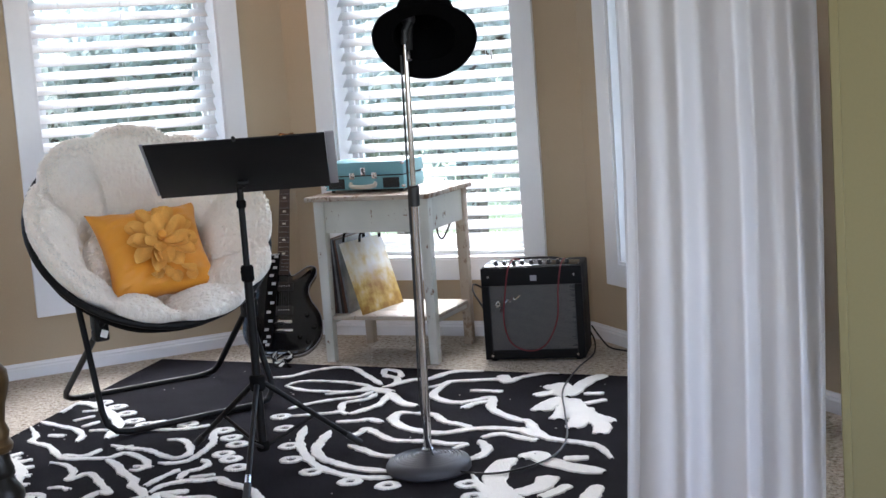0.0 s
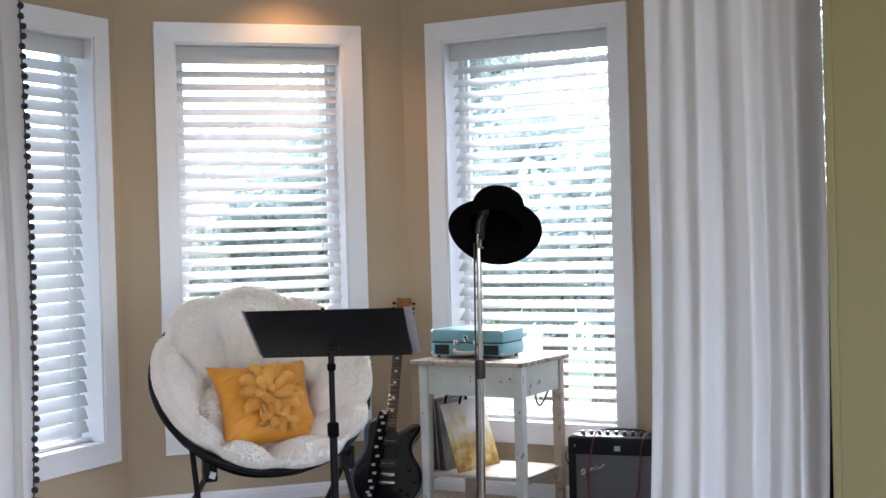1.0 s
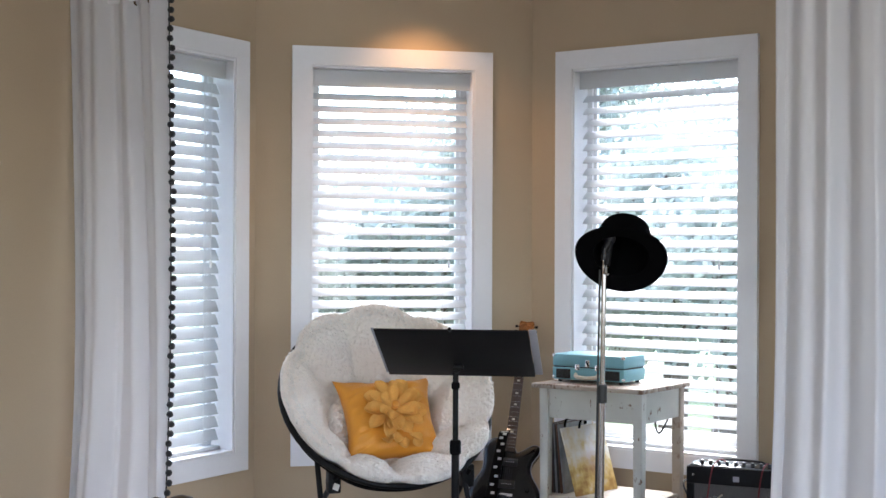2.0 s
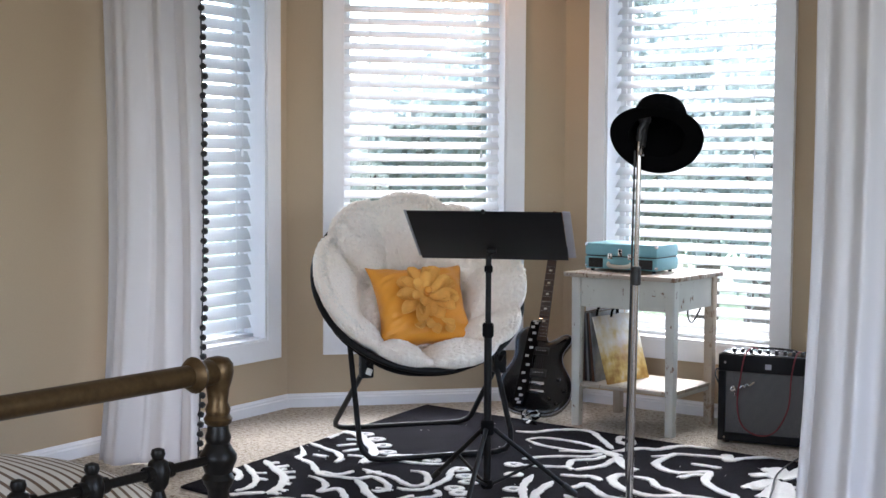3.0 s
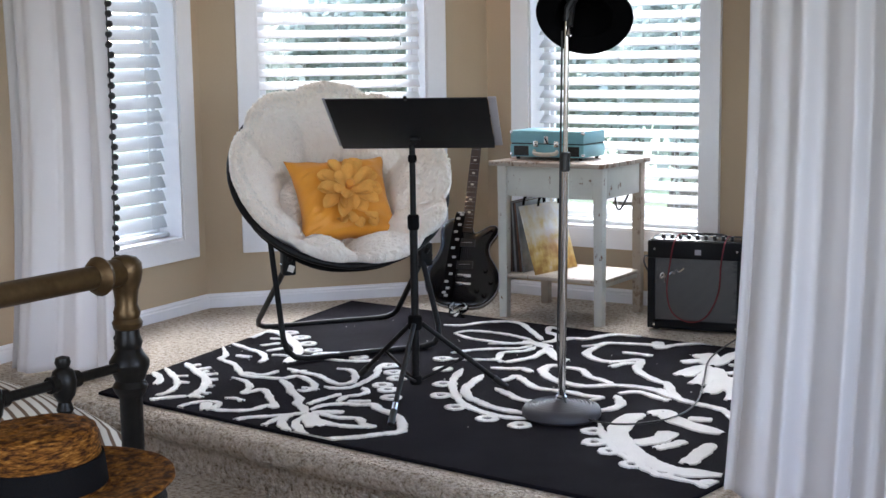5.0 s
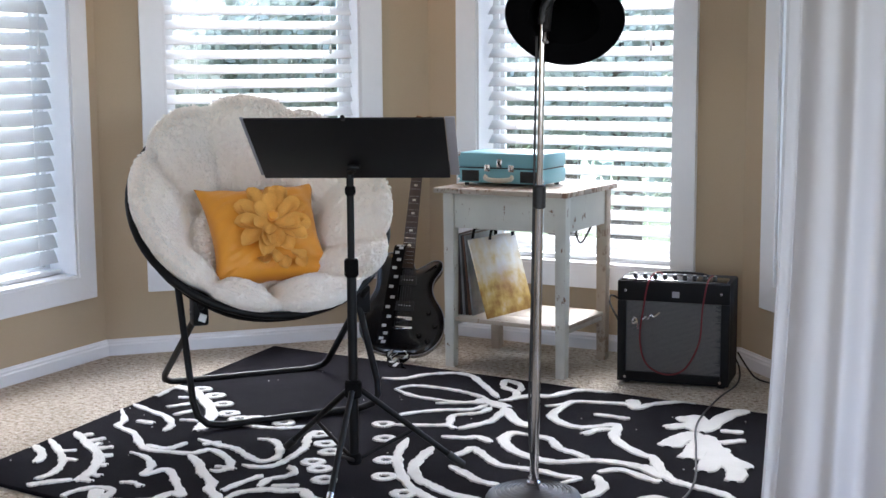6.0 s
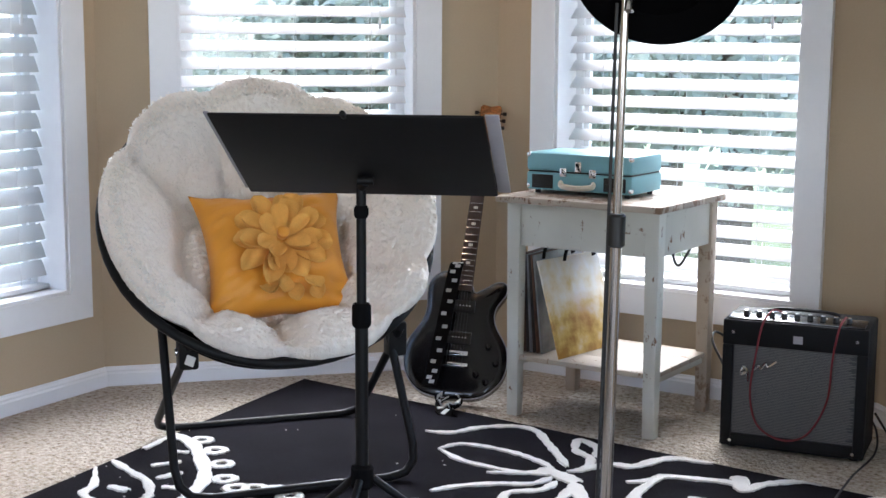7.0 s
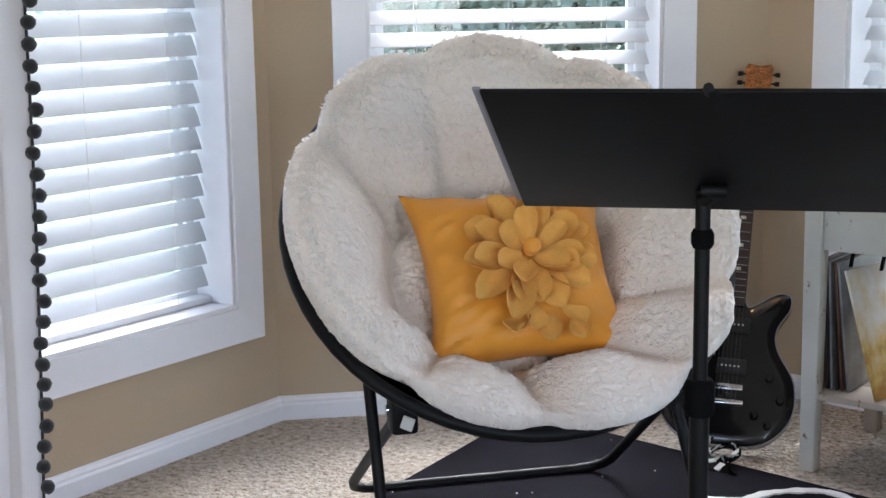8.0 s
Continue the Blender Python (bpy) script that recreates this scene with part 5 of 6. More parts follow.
am = plan_pose((-0.869, 4.83), (-0.47, 4.899))
bm = B()
pts = [am @ Vector(p) for p in ((0.16, 0.10, AH + 0.004), (0.135, 0.045, AH + 0.026), (0.115, -0.006, AH - 0.004), (0.098, -0.006, 0.29), (0.085, -0.006, 0.17), (0.11, -0.006, 0.08), (0.18, -0.006, 0.045),
                                (0.25, -0.006, 0.07), (0.30, -0.006, 0.17), (0.31, -0.006, 0.29), (0.325, -0.006, AH - 0.004), (0.335, 0.03, AH + 0.022), (0.34, 0.06, AH + 0.012))]
tube(bm, smooth_path(pts, 6), 0.0030, 7)
tagged(part("instrument_cable", bm, M["red"]), "thin red instrument cable looped over the amplifier", "cable")
bm = B()
pts = [am @ Vector((AW - 0.02, 0.20, 0.10)), am @ Vector((AW + 0.012, 0.19, 0.05)), am @ Vector((AW + 0.02, 0.10, 0.006)), Vector((-0.45, 4.72, 0.010)), Vector((-0.39, 4.34, 0.022)), Vector((-0.29, 4.04, 0.022)),
       Vector((-0.19, 3.74, 0.022)), Vector((-0.17, 3.53, 0.022)), Vector((-0.23, 3.39, 0.022)), Vector((-0.32, 3.33, 0.024)), Vector((-0.43, 3.34, 0.035)), Vector((-0.482, 3.355, 0.075))]
pts += [Vector((-0.515, 3.366, 0.012)) + LEAN * z for z in (0.20, 0.50, 0.75, 1.0, 1.22)]
tube(bm, smooth_path(pts, 7), 0.0032, 7)
tagged(part("microphone_cable", bm, M["cable"]), "black cable running up the stand and over the rug", "cable")
bm = B()
tube(bm, smooth_path([(-1.03, 5.318, 0.205), (-1.06, 5.24, 0.25), (-1.045, 5.185, 0.225), (-0.98, 5.13, 0.16), (-0.915, 5.04, 0.085), (-0.885, 4.99, 0.06)], 8), 0.0042, 7)
tagged(part("power_cable", bm, M["cable"]), "black power cable from amplifier to wall socket", "cable")
bm = B()
tube(bm, smooth_path([(-0.50, 5.10, 0.10), (-0.46, 5.12, 0.03), (-0.42, 5.10, 0.006), (-0.33, 5.04, 0.006), (-0.25, 4.96, 0.006)], 7), 0.0035, 7)
tagged(part("power_cable", bm, M["cable"]), "black cable trailing over the carpet beside the amplifier", "cable")
socket = thing("wall_socket", pose(-1.03, 5.348, 0.20), "white wall socket with a black plug", "socket")
bm = B()
box(bm, (-0.035, -0.006, -0.057), (0.035, 0.0, 0.057), 0.003)
part("plate", bm, M["vinyl"], socket)
bm = B()
box(bm, (-0.014, -0.034, -0.016), (0.014, -0.006, 0.016), 0.005)
part("plug", bm, M["cable"], socket)
bm = B()
tube(bm, smooth_path([(-1.10, 5.224, 0.66), (-1.125, 5.228, 0.58), (-1.15, 5.230, 0.52), (-1.19, 5.230, 0.455), (-1.212, 5.230, 0.49), (-1.20, 5.226, 0.57)], 7), 0.0045, 7)
tagged(part("player_cable", bm, M["cable"]), "black cable loop hanging behind the table", "cable")

# ---- electric guitar ----
GB = Vector((-1.768, 4.765, 0.020))
GT = Vector((-1.965, 5.33, 1.0))
GY = (GT - GB).normalized()
GX0 = Vector((0.90, 0.43, 0)).normalized()
GX = (GX0 - GY * GX0.dot(GY)).normalized()
GZ = GX.cross(GY).normalized()
GM = Matrix.Translation(GB) @ Matrix((GX, GY, GZ)).transposed().to_4x4() @ Matrix.Diagonal((1.0, 1.105, 1.0, 1.0))
guitar = thing("electric_guitar", GM, "glossy black single-cut electric guitar leaning in the corner", "guitar")
out = smooth_path([(0.0, 0.0, 0), (0.10, 0.012, 0), (0.163, 0.075, 0), (0.165, 0.16, 0), (0.118, 0.235, 0), (0.112, 0.285, 0), (0.140, 0.335, 0), (0.138, 0.368, 0), (0.105, 0.372, 0), (0.060, 0.345, 0), (0.035, 0.335, 0),
                   (0.020, 0.360, 0), (-0.030, 0.392, 0), (-0.085, 0.392, 0), (-0.122, 0.350, 0), (-0.118, 0.275, 0), (-0.128, 0.230, 0), (-0.168, 0.155, 0), (-0.160, 0.070, 0), (-0.10, 0.012, 0)], 5, True)
bm = B()
rings = []
for inset, z in ((0.010, -0.022), (0.0, -0.016), (0.0, 0.016), (0.006, 0.022), (0.03, 0.026)):
    ring = []
    for i, p in enumerate(out):
        a, b = out[i - 1], out[(i + 1) % len(out)]
        t = (b - a).normalized()
        ring.append(bm.verts.new(p + Vector((-t.y, t.x, 0)) * inset + Vector((0, 0, z))))
    rings.append(ring)
skin(bm, rings)
body = part("body", bm, M["gloss_black"], guitar)
bm = B()
tube(bm, [p + Vector((0, 0, 0.0185)) for p in out], 0.0016, 6, closed=True)
part("binding", bm, M["clear_edge"], body)
bm = B()
rows = []
for f in range(9):
    y = 0.335 + f / 8 * 0.50
    hw = 0.027 - 0.0055 * f / 8
    rows.append([bm.verts.new((hw * c, y, 0.030 + (0.0 if s > 0 else -0.020) + 0.002 * s * (1 - c * c))) for c, s in ((-1, 1), (0, 1), (1, 1), (0.7, -1), (-0.7, -1))])
skin(bm, rows)
neck = part("neck", bm, M["rosewood"], guitar)
for k in range(20):
    y = 0.835 - 0.50 * (1 - 2 ** (-(k + 1) / 12)) * 1.45
    if y > 0.345:
        bm = B()
        tube(bm, [(-0.023, y, 0.0325), (0, y, 0.0338), (0.023, y, 0.0325)], 0.0008, 5)
        part("fret", bm, M["chrome"], neck)
for k in (2, 4, 6, 8, 11, 14):
    y = 0.835 - 0.50 * (1 - 2 ** (-(k + 0.5) / 12)) * 1.45
    bm = B()
    box(bm, (-0.007, y - 0.004, 0.0325), (0.007, y + 0.004, 0.0338))
    part("inlay", bm, M["cream"], neck)
bm = B()
hs = [(-0.022, 0.835), (-0.030, 0.875), (-0.034, 0.90), (-0.037, 0.975), (-0.030, 0.985), (0, 0.978), (0.030, 0.985), (0.037, 0.975), (0.034, 0.90), (0.030, 0.875), (0.022, 0.835)]
rings = [[bm.verts.new((x, y, z - (y - 0.835) * 0.22)) for x, y in hs] for z in (0.014, 0.030)]
skin(bm, rings)
head = part("headstock", bm, M["head_glow"], guitar, "headstock with the downlight's orange glow put into its colour", smooth=False)
for sx in (-1, 1):
    for k in range(3):
        bm = B()
        y = 0.90 + k * 0.028
        zz = 0.022 - (y - 0.835) * 0.22
        tube(bm, [(sx * 0.032, y, zz), (sx * 0.046, y, zz)], 0.0028, 6)
        box(bm, (sx * 0.050 - 0.007, y - 0.006, zz - 0.003), (sx * 0.050 + 0.007, y + 0.006, zz + 0.003), 0.002)
        part("tuning_peg", bm, M["black_metal"], head)
for y in (0.185, 0.285):
    bm = B()
    box(bm, (-0.044, y - 0.018, 0.024), (0.044, y + 0.018, 0.033), 0.003)
    pk = part("pickup", bm, M["cable"], guitar)
    bm = B()
    for k in range(6):
        tube(bm, [(-0.026 + k * 0.0104, y, 0.032), (-0.026 + k * 0.0104, y, 0.0342)], 0.0026, 8)
    part("pole_screws", bm, M["chrome"], pk)
bm = B()
box(bm, (-0.042, 0.128, 0.027), (0.042, 0.142, 0.038), 0.003)
part("bridge", bm, M["chrome"], guitar)
bm = B()
box(bm, (-0.046, 0.095, 0.027), (0.046, 0.106, 0.036), 0.003)
part("tailpiece", bm, M["chrome"], guitar)
for x, y in ((0.105, 0.165), (0.135, 0.115), (0.075, 0.075), (0.11, 0.055)):
    bm = B()
    lathe(bm, [(0.010, 0.024), (0.010, 0.034), (0.008, 0.039), (0.001, 0.0395)], 14, pose(x, y, 0))
    part("control_knob", bm, M["gloss_black"], guitar)
for k in range(6):
    bm = B()
    x = -0.026 + k * 0.0104
    tube(bm, [(x, 0.10, 0.037), (x, 0.135, 0.0395), (x * 0.72, 0.833, 0.0365)], 0.0004, 4)
    part("string", bm, M["grey_plastic"], guitar)
# strap hanging over the body, black with white squares
bm = B()
sp = smooth_path([(-0.030, 0.42, 0.040), (-0.036, 0.40, 0.050), (-0.042, 0.30, 0.060), (-0.050, 0.17, 0.064), (-0.060, 0.06, 0.066), (-0.066, 0.02, 0.070)], 8)
strap_w = 0.023
rows = [[bm.verts.new(p + Vector((s * strap_w, 0, z))) for s, z in ((-1, 0), (1, 0), (1, -0.003), (-1, -0.003))] for p in sp]
skin(bm, rows)
strap = part("strap", bm, M["black_cloth"], guitar, "black strap with white squares")
for i in range(1, 16):
    f = i / 16.5 * (len(sp) - 1)
    k = int(f)
    p = sp[k].lerp(sp[k + 1], f - k)
    d = (sp[k + 1] - sp[k]).normalized()
    bm = B()
    x = Vector((1, 0, 0))
    nrm = x.cross(d).normalized() * (1 if x.cross(d).z > 0 else -1)
    cs = [p + nrm * 0.0012 + x * (a * 0.0085 + 0.006 * (1 if i % 2 else -1)) + d * (b * 0.0055) for a, b in ((-1, -1), (1, -1), (1, 1), (-1, 1))]
    lo = [bm.verts.new(c - nrm * 0.001) for c in cs]
    hi = [bm.verts.new(c) for c in cs]
    skin(bm, [lo, hi])
    part("white_square", bm, M["strap_white"], strap, smooth=False)
gm_inv = GM.inverted()
bm = B()
heap = smooth_path([gm_inv @ Vector(p) for p in ((-1.785, 4.73, 0.05), (-1.77, 4.70, 0.02), (-1.72, 4.67, 0.025), (-1.68, 4.67, 0.040), (-1.70, 4.70, 0.050), (-1.75, 4.69, 0.035), (-1.72, 4.64, 0.022), (-1.65, 4.62, 0.018))], 6)
for s0 in (0,):
    rows = []
    wz = gm_inv.to_3x3() @ UP
    wy = gm_inv.to_3x3() @ Vector((0.3, 1, 0)).normalized()
    for i, p in enumerate(heap):
        side = (wy * math.cos(i * 0.35) + wz * math.sin(i * 0.35) * 0.5) * strap_w
        rows.append([bm.verts.new(p + side * s + wz * z) for s, z in ((-1, 0), (1, 0), (1, -0.003), (-1, -0.003))])
    skin(bm, rows)
part("strap_end", bm, M["black_cloth"], guitar, "strap end lying on the carpet")
for i in range(2, len(heap) - 2, 3):
    bm = B()
    d = (heap[i + 1] - heap[i]).normalized()
    across = (wy * math.cos(i * 0.35) + wz * math.sin(i * 0.35) * 0.5).normalized()
    lift = d.cross(across).normalized()
    lift = lift if lift.dot(wz) > 0 else -lift
    cs = [heap[i] + across * (u * 0.012) + d * (v * 0.008) for u, v in ((-1, -1), (1, -1), (1, 1), (-1, 1))]
    skin(bm, [[bm.verts.new(c + lift * 0.0005) for c in cs], [bm.verts.new(c + lift * 0.003) for c in cs]])
    part("white_square", bm, M["strap_white"], strap, smooth=False)

# ---- iron bed, corner by the step ----
PU, PV, PTOP = -0.160, 1.188, 0.810
bed = thing("iron_bed", pose(PU, PV, LOW, 0, 0, 0.8), "old black iron bed with brass top rail", "bed")
HB = PTOP - LOW
HI = HB + 0.026
bm = B()
lathe(bm, [(0.024, 0.0), (0.026, 0.02), (0.020, 0.04), (0.019, 0.60), (0.0195, HI - 0.235), (0.026, HI - 0.225), (0.030, HI - 0.215), (0.024, HI - 0.205), (0.030, HI - 0.190), (0.034, HI - 0.180), (0.034, HI - 0.172), (0.026, HI - 0.160), (0.021, HI - 0.150),
           (0.024, HI - 0.140), (0.020, HI - 0.128), (0.019, HB - 0.090)], 20)
part("post", bm, M["iron"], bed)
bm = B()
lathe(bm, [(0.019, HB - 0.092), (0.024, HB - 0.088), (0.026, HB - 0.080), (0.021, HB - 0.072), (0.023, HB - 0.062), (0.018, HB - 0.050), (0.021, HB - 0.025), (0.026, HB - 0.010), (0.029, HB + 0.005), (0.028, HB + 0.020), (0.020, HB + 0.030), (0.004, HB + 0.034)], 20)
tube(bm, [(0, 0.012, HB + 0.006), (0, -0.05, HB + 0.006)], 0.024, 16)
lathe(bm, [(0.020, 0.0), (0.030, 0.006), (0.033, 0.014), (0.028, 0.022), (0.021, 0.028)], 18, pose(0, -0.045, HB + 0.006, 90, 0, 0))
part("elbow", bm, M["brass"], bed, "aged brass elbow joint")
bm = B()
tube(bm, [(0, -0.05, HB + 0.006), (0, -1.45, HB + 0.006)], 0.0195, 18)
part("top_rail", bm, M["brass"], bed, "aged brass top rail")
RZ = HB - 0.152
bm = B()
tube(bm, [(0, 0, RZ), (0, -1.45, RZ)], 0.0085, 10)
part("cross_rail", bm, M["iron"], bed)
for k in range(1, 7):
    y = -0.145 * k - 0.0
    bm = B()
    lathe(bm, [(0.009, 0.10), (0.009, RZ - 0.055), (0.014, RZ - 0.045), (0.010, RZ - 0.032), (0.017, RZ - 0.022), (0.021, RZ), (0.017, RZ + 0.018), (0.010, RZ + 0.024), (0.013, RZ + 0.032), (0.011, RZ + 0.040), (0.002, RZ + 0.043)], 14, pose(0, y, 0))
    tube(bm, [(0, y + 0.030, RZ), (0, y - 0.030, RZ)], 0.014, 10)
    part("spindle", bm, M["iron"], bed)
bm = B()
lathe(bm, [(0.024, 0.0), (0.026, 0.02), (0.020, 0.04), (0.019, HB - 0.2), (0.032, HB - 0.18), (0.019, HB - 0.15), (0.019, HB + 0.03)], 18, pose(0, -1.5, 0))
part("post", bm, M["iron"], bed)
bm = B()
tube(bm, [(0, -0.02, 0.26), (0, -1.48, 0.26)], 0.014, 8)
part("lower_rail", bm, M["iron"], bed)
for y in (-0.02, -1.48):
    bm = B()
    box(bm, (-2.0, y - 0.012, 0.24), (0, y + 0.012, 0.29), 0.003)
    part("side_rail", bm, M["iron"], bed)
for y in (-0.02, -1.48):
    bm = B()
    lathe(bm, [(0.024, 0.0), (0.019, 0.04), (0.019, 0.7), (0.028, 0.72), (0.004, 0.75)], 16, pose(-2.0, y, 0))
    part("post", bm, M["iron"], bed)
M["linen"] = surface("white_linen", (0.70, 0.68, 0.66), 0.9, vary=0.05, coarse=6, fine=500, bump=0.2, depth=0.001)
bm = B()
box(bm, (-1.95, -1.46, 0.29), (-0.04, -0.035, 0.62), 0.05, seg=4)
mat_ob = part("mattress", bm, M["linen"], m=pose(PU, PV, LOW, 0, 0, 0.8))
tagged(mat_ob, "white-covered mattress on the iron bed", "mattress")


def stripe_material():
    m = bpy.data.materials.new("striped_cotton")
    m.use_nodes = True
    nt = m.node_tree
    p = nt.nodes["Principled BSDF"]
    wv = tex(nt, "ShaderNodeTexWave", 10)
    wv.inputs["Distortion"].default_value, wv.inputs["Detail"].default_value, wv.inputs["Detail Scale"].default_value = 1.6, 2.0, 0.4
    c = ramp(nt, wv.outputs["Color"], [(0.0, (0.14, 0.09, 0.055)), (0.20, (0.14, 0.09, 0.055)), (0.34, (0.62, 0.58, 0.51)), (1.0, (0.62, 0.58, 0.51))])
    nt.links.new(c, p.inputs["Base Color"])
    p.inputs["Roughness"].default_value = 0.9
    return m


def soft_pillow(name, m, w, h, t, mat, label):
    bm = B()
    n = 28
    for side in (1, -1):
        g = []
        for j in range(n + 1):
            row = []
            for i in range(n + 1):
                a, b = 2 * i / n - 1, 2 * j / n - 1
                k = ((1 - abs(a) ** 2.4) * (1 - abs(b) ** 2.4)) ** 0.5
                row.append(bm.verts.new((a * w * (1 - 0.07 * (1 - a * a) * b ** 4), b * h * (1 - 0.07 * (1 - b * b) * a ** 4), side * t * k + 0.01 * noise.noise(Vector((a * 2, b * 2, side))) * k)))
            g.append(row)
        for j in range(n):
            for i in range(n):
                bm.faces.new((g[j][i], g[j][i + 1], g[j + 1][i + 1], g[j + 1][i]))
    bmesh.ops.remove_doubles(bm, verts=bm.verts, dist=1e-4)
    ob = part(name, bm, mat, m=m)
    return tagged(ob, label, "pillow", "pillows on the bed")


soft_pillow("bed_pillow", pose(-0.46, 0.90, 0.545, 4, 8, 99), 0.38, 0.25, 0.12, stripe_material(), "cream pillow with brown wavy stripes on the bed")
soft_pillow("bed_pillow", pose(-0.33, 0.05, 0.53, 0, 20, 99), 0.34, 0.24, 0.10, M["linen"], "plain white pillow leaning at the headboard")

# ---- straw hat on a black hat box ----
HX, HY, HZ = 0.272, 0.626, 0.660
hat_box = thing("hat_box", pose(HX, HY, LOW), "tall round black hat box beside the bed", "box")
bm = B()
lathe(bm, [(0.135, 0.0), (0.140, 0.004), (0.140, HZ - LOW - 0.075), (0.138, HZ - LOW - 0.07)], 40)
part("box_body", bm, M["tolex"], hat_box)
bm = B()
lathe(bm, [(0.138, HZ - LOW - 0.085), (0.144, HZ - LOW - 0.084), (0.144, HZ - LOW - 0.008), (0.138, HZ - LOW - 0.003), (0.001, HZ - LOW - 0.003)], 40)
part("box_lid", bm, M["tolex"], hat_box)


def straw_material():
    m = bpy.data.materials.new("woven_straw")
    m.use_nodes = True
    nt = m.node_tree
    p = nt.nodes["Principled BSDF"]
    a = tex(nt, "ShaderNodeTexNoise", 1, 4, (75, 75, 330), 0.6)
    v = tex(nt, "ShaderNodeTexNoise", 1, 2, (110, 110, 420))
    c = ramp(nt, a.outputs["Fac"], [(0.38, (0.020, 0.006, 0.001)), (0.50, (0.095, 0.034, 0.004)), (0.62, (0.185, 0.076, 0.011)), (0.78, (0.36, 0.19, 0.05))])
    nt.links.new(c, p.inputs["Base Color"])
    p.inputs["Specular IOR Level"].default_value = 0.12
    p.inputs["Roughness"].default_value = 0.7
    b = nt.nodes.new("ShaderNodeBump")
    b.inputs["Strength"].default_value, b.inputs["Distance"].default_value = 0.8, 0.0015
    nt.links.new(v.outputs["Fac"], b.inputs["Height"])
    nt.links.new(b.outputs["Normal"], p.inputs["Normal"])
    return m


straw = thing("straw_hat", pose(HX, HY, HZ, 2, -2, 0) @ Matrix.Scale(0.94, 4), "woven straw boater hat with a black ribbon band", "hat")
bm = B()
prof = [(0.001, 0.004), (0.080, 0.004)]
prof += [(0.080 + 0.083 * k / 14, 0.0035 + 0.001 * (k % 2) + 0.006 * (k / 14) ** 2) for k in range(15)]
prof += [(0.165, 0.010), (0.1645, 0.015)]
prof += [(0.163 - 0.082 * k / 12, 0.0155 - 0.006 * (k / 12) + 0.0014 * (k % 2)) for k in range(13)]
prof += [(0.0795 + 0.0010 * (k % 2) - 0.004 * k / 10, 0.012 + 0.068 * k / 10) for k in range(11)]
prof += [(0.074, 0.085), (0.068, 0.089)]
prof += [(0.064 - 0.062 * k / 12, 0.090 + 0.003 * k / 12 + 0.0012 * (k % 2)) for k in range(13)]
lathe(bm, prof, 72)
for v in bm.verts:
    v.co.z += 0.003 * noise.noise(v.co * 14) + 0.0012 * noise.noise(v.co * 90)
part("woven_body", bm, straw_material(), straw)
bm = B()
lathe(bm, [(0.0820, 0.013), (0.0830, 0.014), (0.0818, 0.030), (0.0820, 0.031), (0.0805, 0.050), (0.0795, 0.0505)], 60)
part("ribbon_band", bm, M["black_cloth"], straw)

# ---- soft black gig bag in the corner behind the curtain ----
bag = thing("gig_bag", pose(0.40, 4.12, 0, 0, 0, -45), "black padded guitar gig bag standing in the corner", "bag")
bm = B()
rings = []
for z, w, d in ((0.0, 0.05, 0.03), (0.02, 0.12, 0.045), (0.20, 0.15, 0.055), (0.42, 0.12, 0.05), (0.60, 0.09, 0.045), (0.95, 0.065, 0.035), (1.13, 0.06, 0.03), (1.17, 0.04, 0.02)):
    rings.append([bm.verts.new((w * math.cos(a), d * math.sin(a) + 0.08 * z, z)) for a in (2 * math.pi * i / 24 for i in range(24))])
skin(bm, rings)
part("bag_body", bm, M["black_cloth"], bag)
bm = B()
lathe(bm, [(0.02, 0.0), (0.028, 0.006), (0.02, 0.014)], 16, pose(0.02, -0.01, 0.98, 90, 0, 0))
part("buckle", bm, M["chrome"], bag)

# ---- downlight trim ----
dl = thing("downlight", pose(-2.15, 4.72, CEIL), "round white recessed ceiling downlight, lit", "light")
bm = B()
lathe(bm, [(0.055, -0.001), (0.085, -0.001), (0.085, -0.006), (0.060, -0.010), (0.055, -0.004)], 28)
part("trim_ring", bm, M["trim"], dl)

# ---- outside: lawn, and trees with haze painted into their leaf colour ----
# far paler and greyer than foliage: stands in for haze and glare outdoors
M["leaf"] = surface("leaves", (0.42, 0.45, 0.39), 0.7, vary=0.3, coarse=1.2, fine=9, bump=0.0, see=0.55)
M["bark"] = surface("bark", (0.12, 0.09, 0.07), 0.9, vary=0.3, coarse=4, fine=30, bump=0.6, depth=0.02)
M["grass"] = surface("grass", (0.08, 0.12, 0.04), 0.9, vary=0.3, coarse=0.6, fine=14, bump=0.5, depth=0.03)
bm = B()
bmesh.ops.create_grid(bm, x_segments=2, y_segments=2, size=900, matrix=pose(0, 0, -0.62))
tagged(part("ground", bm, M["grass"], smooth=False), "green lawn outside the windows", "lawn", kind="structure")


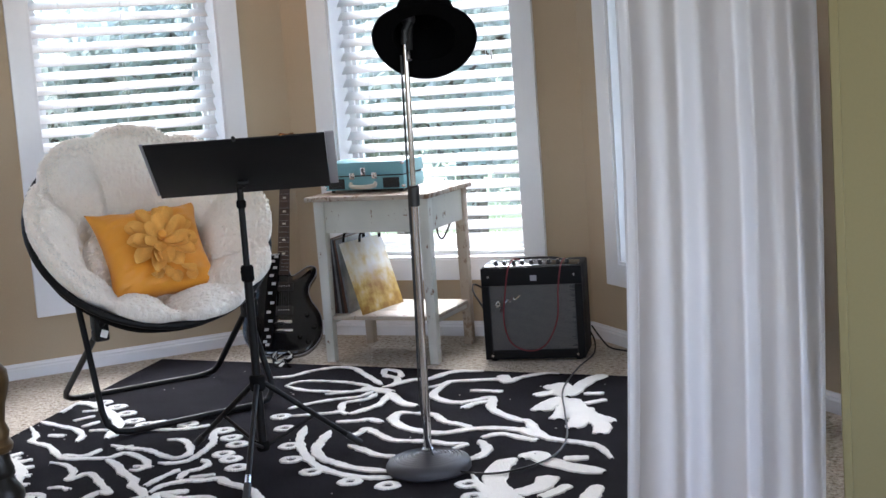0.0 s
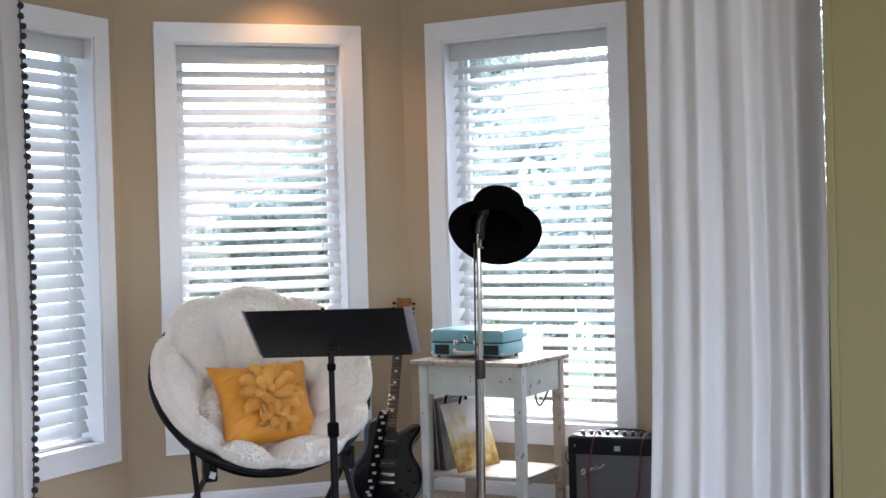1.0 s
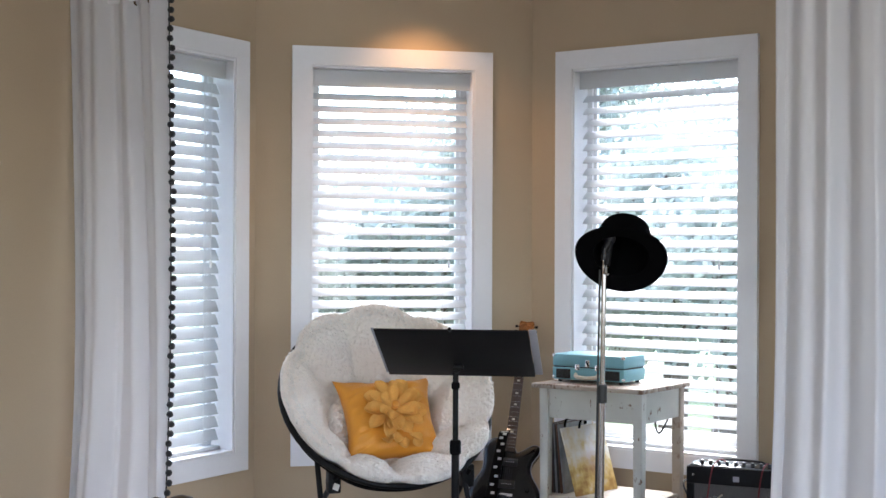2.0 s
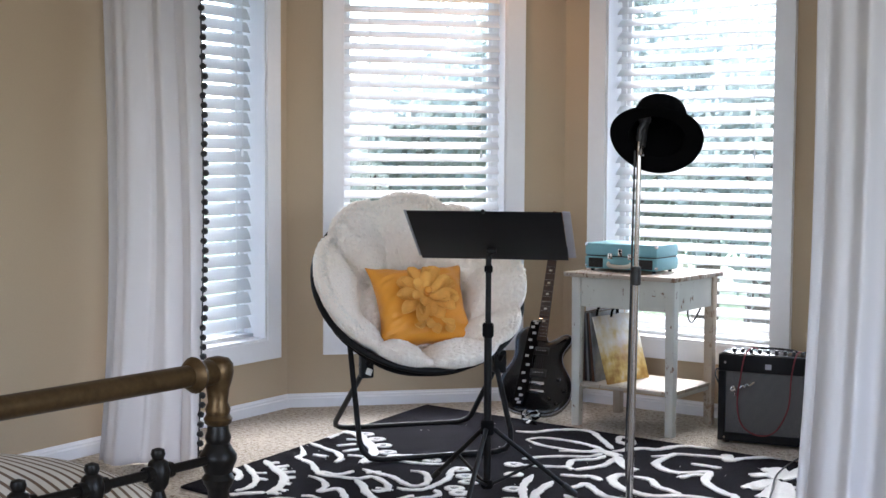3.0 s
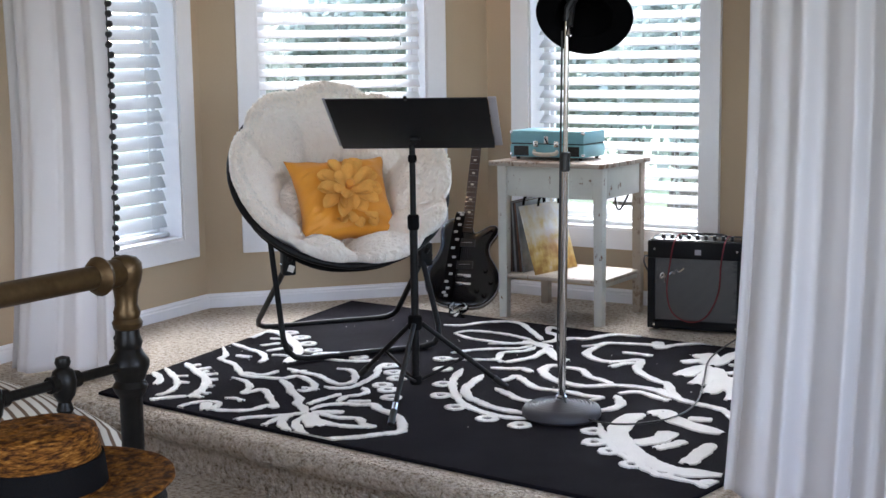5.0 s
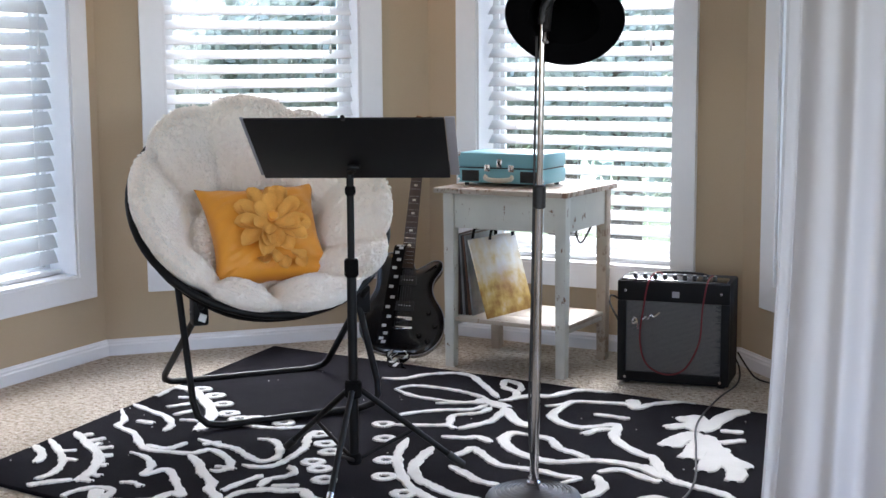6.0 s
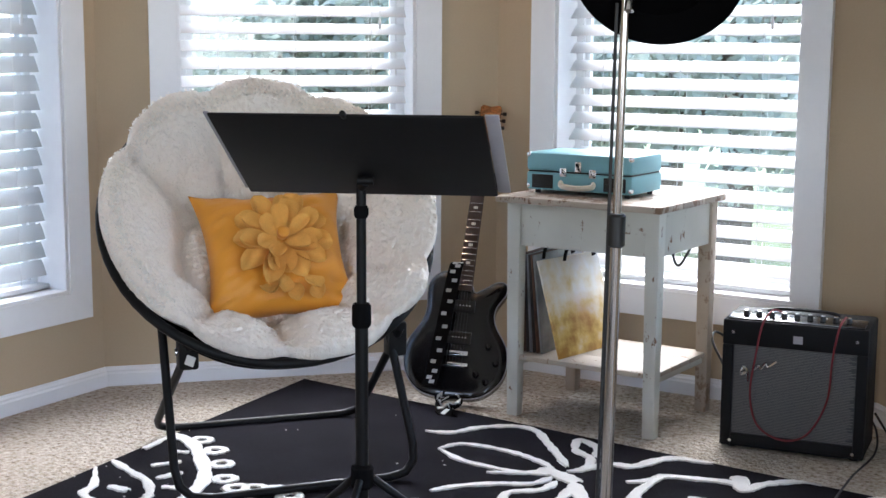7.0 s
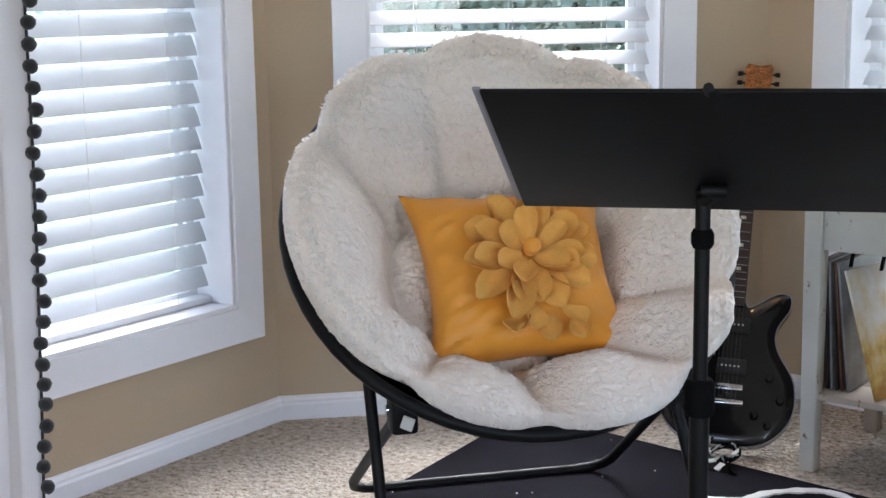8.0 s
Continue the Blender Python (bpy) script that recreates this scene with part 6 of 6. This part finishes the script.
def tree(x, y, height, spread, seed):
    """A garden tree: tapered trunk, forked limbs, and a ragged crown of small leaves."""
    rnd = random.Random(seed)
    t = thing("tree", pose(x, y, -0.62), "leafy garden tree with bright haze put into its pale leaf colour", "tree", "garden trees")
    bm = B()
    tube(bm, [(0, 0, 0), (0.05, 0.02, height * 0.25), (-0.03, 0.06, height * 0.5), (0, 0, height * 0.85)], 0.1, 8, taper=[0.17, 0.13, 0.09, 0.03])
    tips = []
    for k in range(11):
        a, z = rnd.uniform(0, 6.28), height * rnd.uniform(0.22, 0.75)
        r = spread * rnd.uniform(0.5, 1.0)
        tip = Vector((r * math.cos(a), r * math.sin(a), z + height * rnd.uniform(0.08, 0.25)))
        tube(bm, [(0, 0, z), tip * 0.5 + Vector((0, 0, z * 0.5)), tip], 0.03, 6, taper=[0.06, 0.035, 0.012])
        tips += [tip, tip * 0.6 + Vector((0, 0, z * 0.4))]
    part("trunk", bm, M["bark"], t)
    verts, faces = [], []
    for tip in tips + [Vector((0, 0, height * 0.9))]:
        rad = spread * rnd.uniform(0.25, 0.5)
        for _ in range(520):
            d = Vector((rnd.gauss(0, 1), rnd.gauss(0, 1), rnd.gauss(0, 0.8))).normalized() * rad * rnd.random() ** 0.5
            c = tip + d
            s = rnd.uniform(0.025, 0.060)
            u = Vector((rnd.gauss(0, 1), rnd.gauss(0, 1), rnd.gauss(0, 1))).normalized()
            w = u.orthogonal().normalized() * s * 0.6
            i = len(verts)
            verts += [c - u * s, c + w, c + u * s, c - w]
            faces.append((i, i + 1, i + 2, i + 3))
    me = bpy.data.meshes.new("crown")
    me.from_pydata([tuple(v) for v in verts], [], faces)
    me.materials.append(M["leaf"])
    part("crown", me, None, t)


for x, y, h, s, sd in ((-4.6, 12.5, 3.6, 1.7, 1), (-2.2, 13.0, 4.6, 2.0, 2), (-8.5, 11.5, 2.4, 1.4, 3), (-6.1, 12.4, 4.6, 1.5, 12), (-7.4, 10.6, 2.4, 1.3, 13), (-5.0, 10.4, 3.0, 1.3, 14), (-6.4, 11.0, 2.9, 1.4, 15), (-9.0, 13.5, 3.0, 1.8, 16), (-3.2, 10.6, 2.8, 1.3, 17), (0.6, 12.5, 4.6, 2.0, 4), (-10.5, 7.5, 4.5, 2.0, 5), (-12.5, 4.5, 4.0, 2.0, 6), (4.0, 13.0, 4.4, 2.0, 7), (-7.8, 17.5, 3.6, 2.0, 8), (-1.0, 17.0, 6.5, 2.8, 9), (-4.5, 18.0, 4.4, 2.4, 10), (6.5, 9.0, 5.0, 2.2, 11)):
    tree(x, y, h, s, sd)
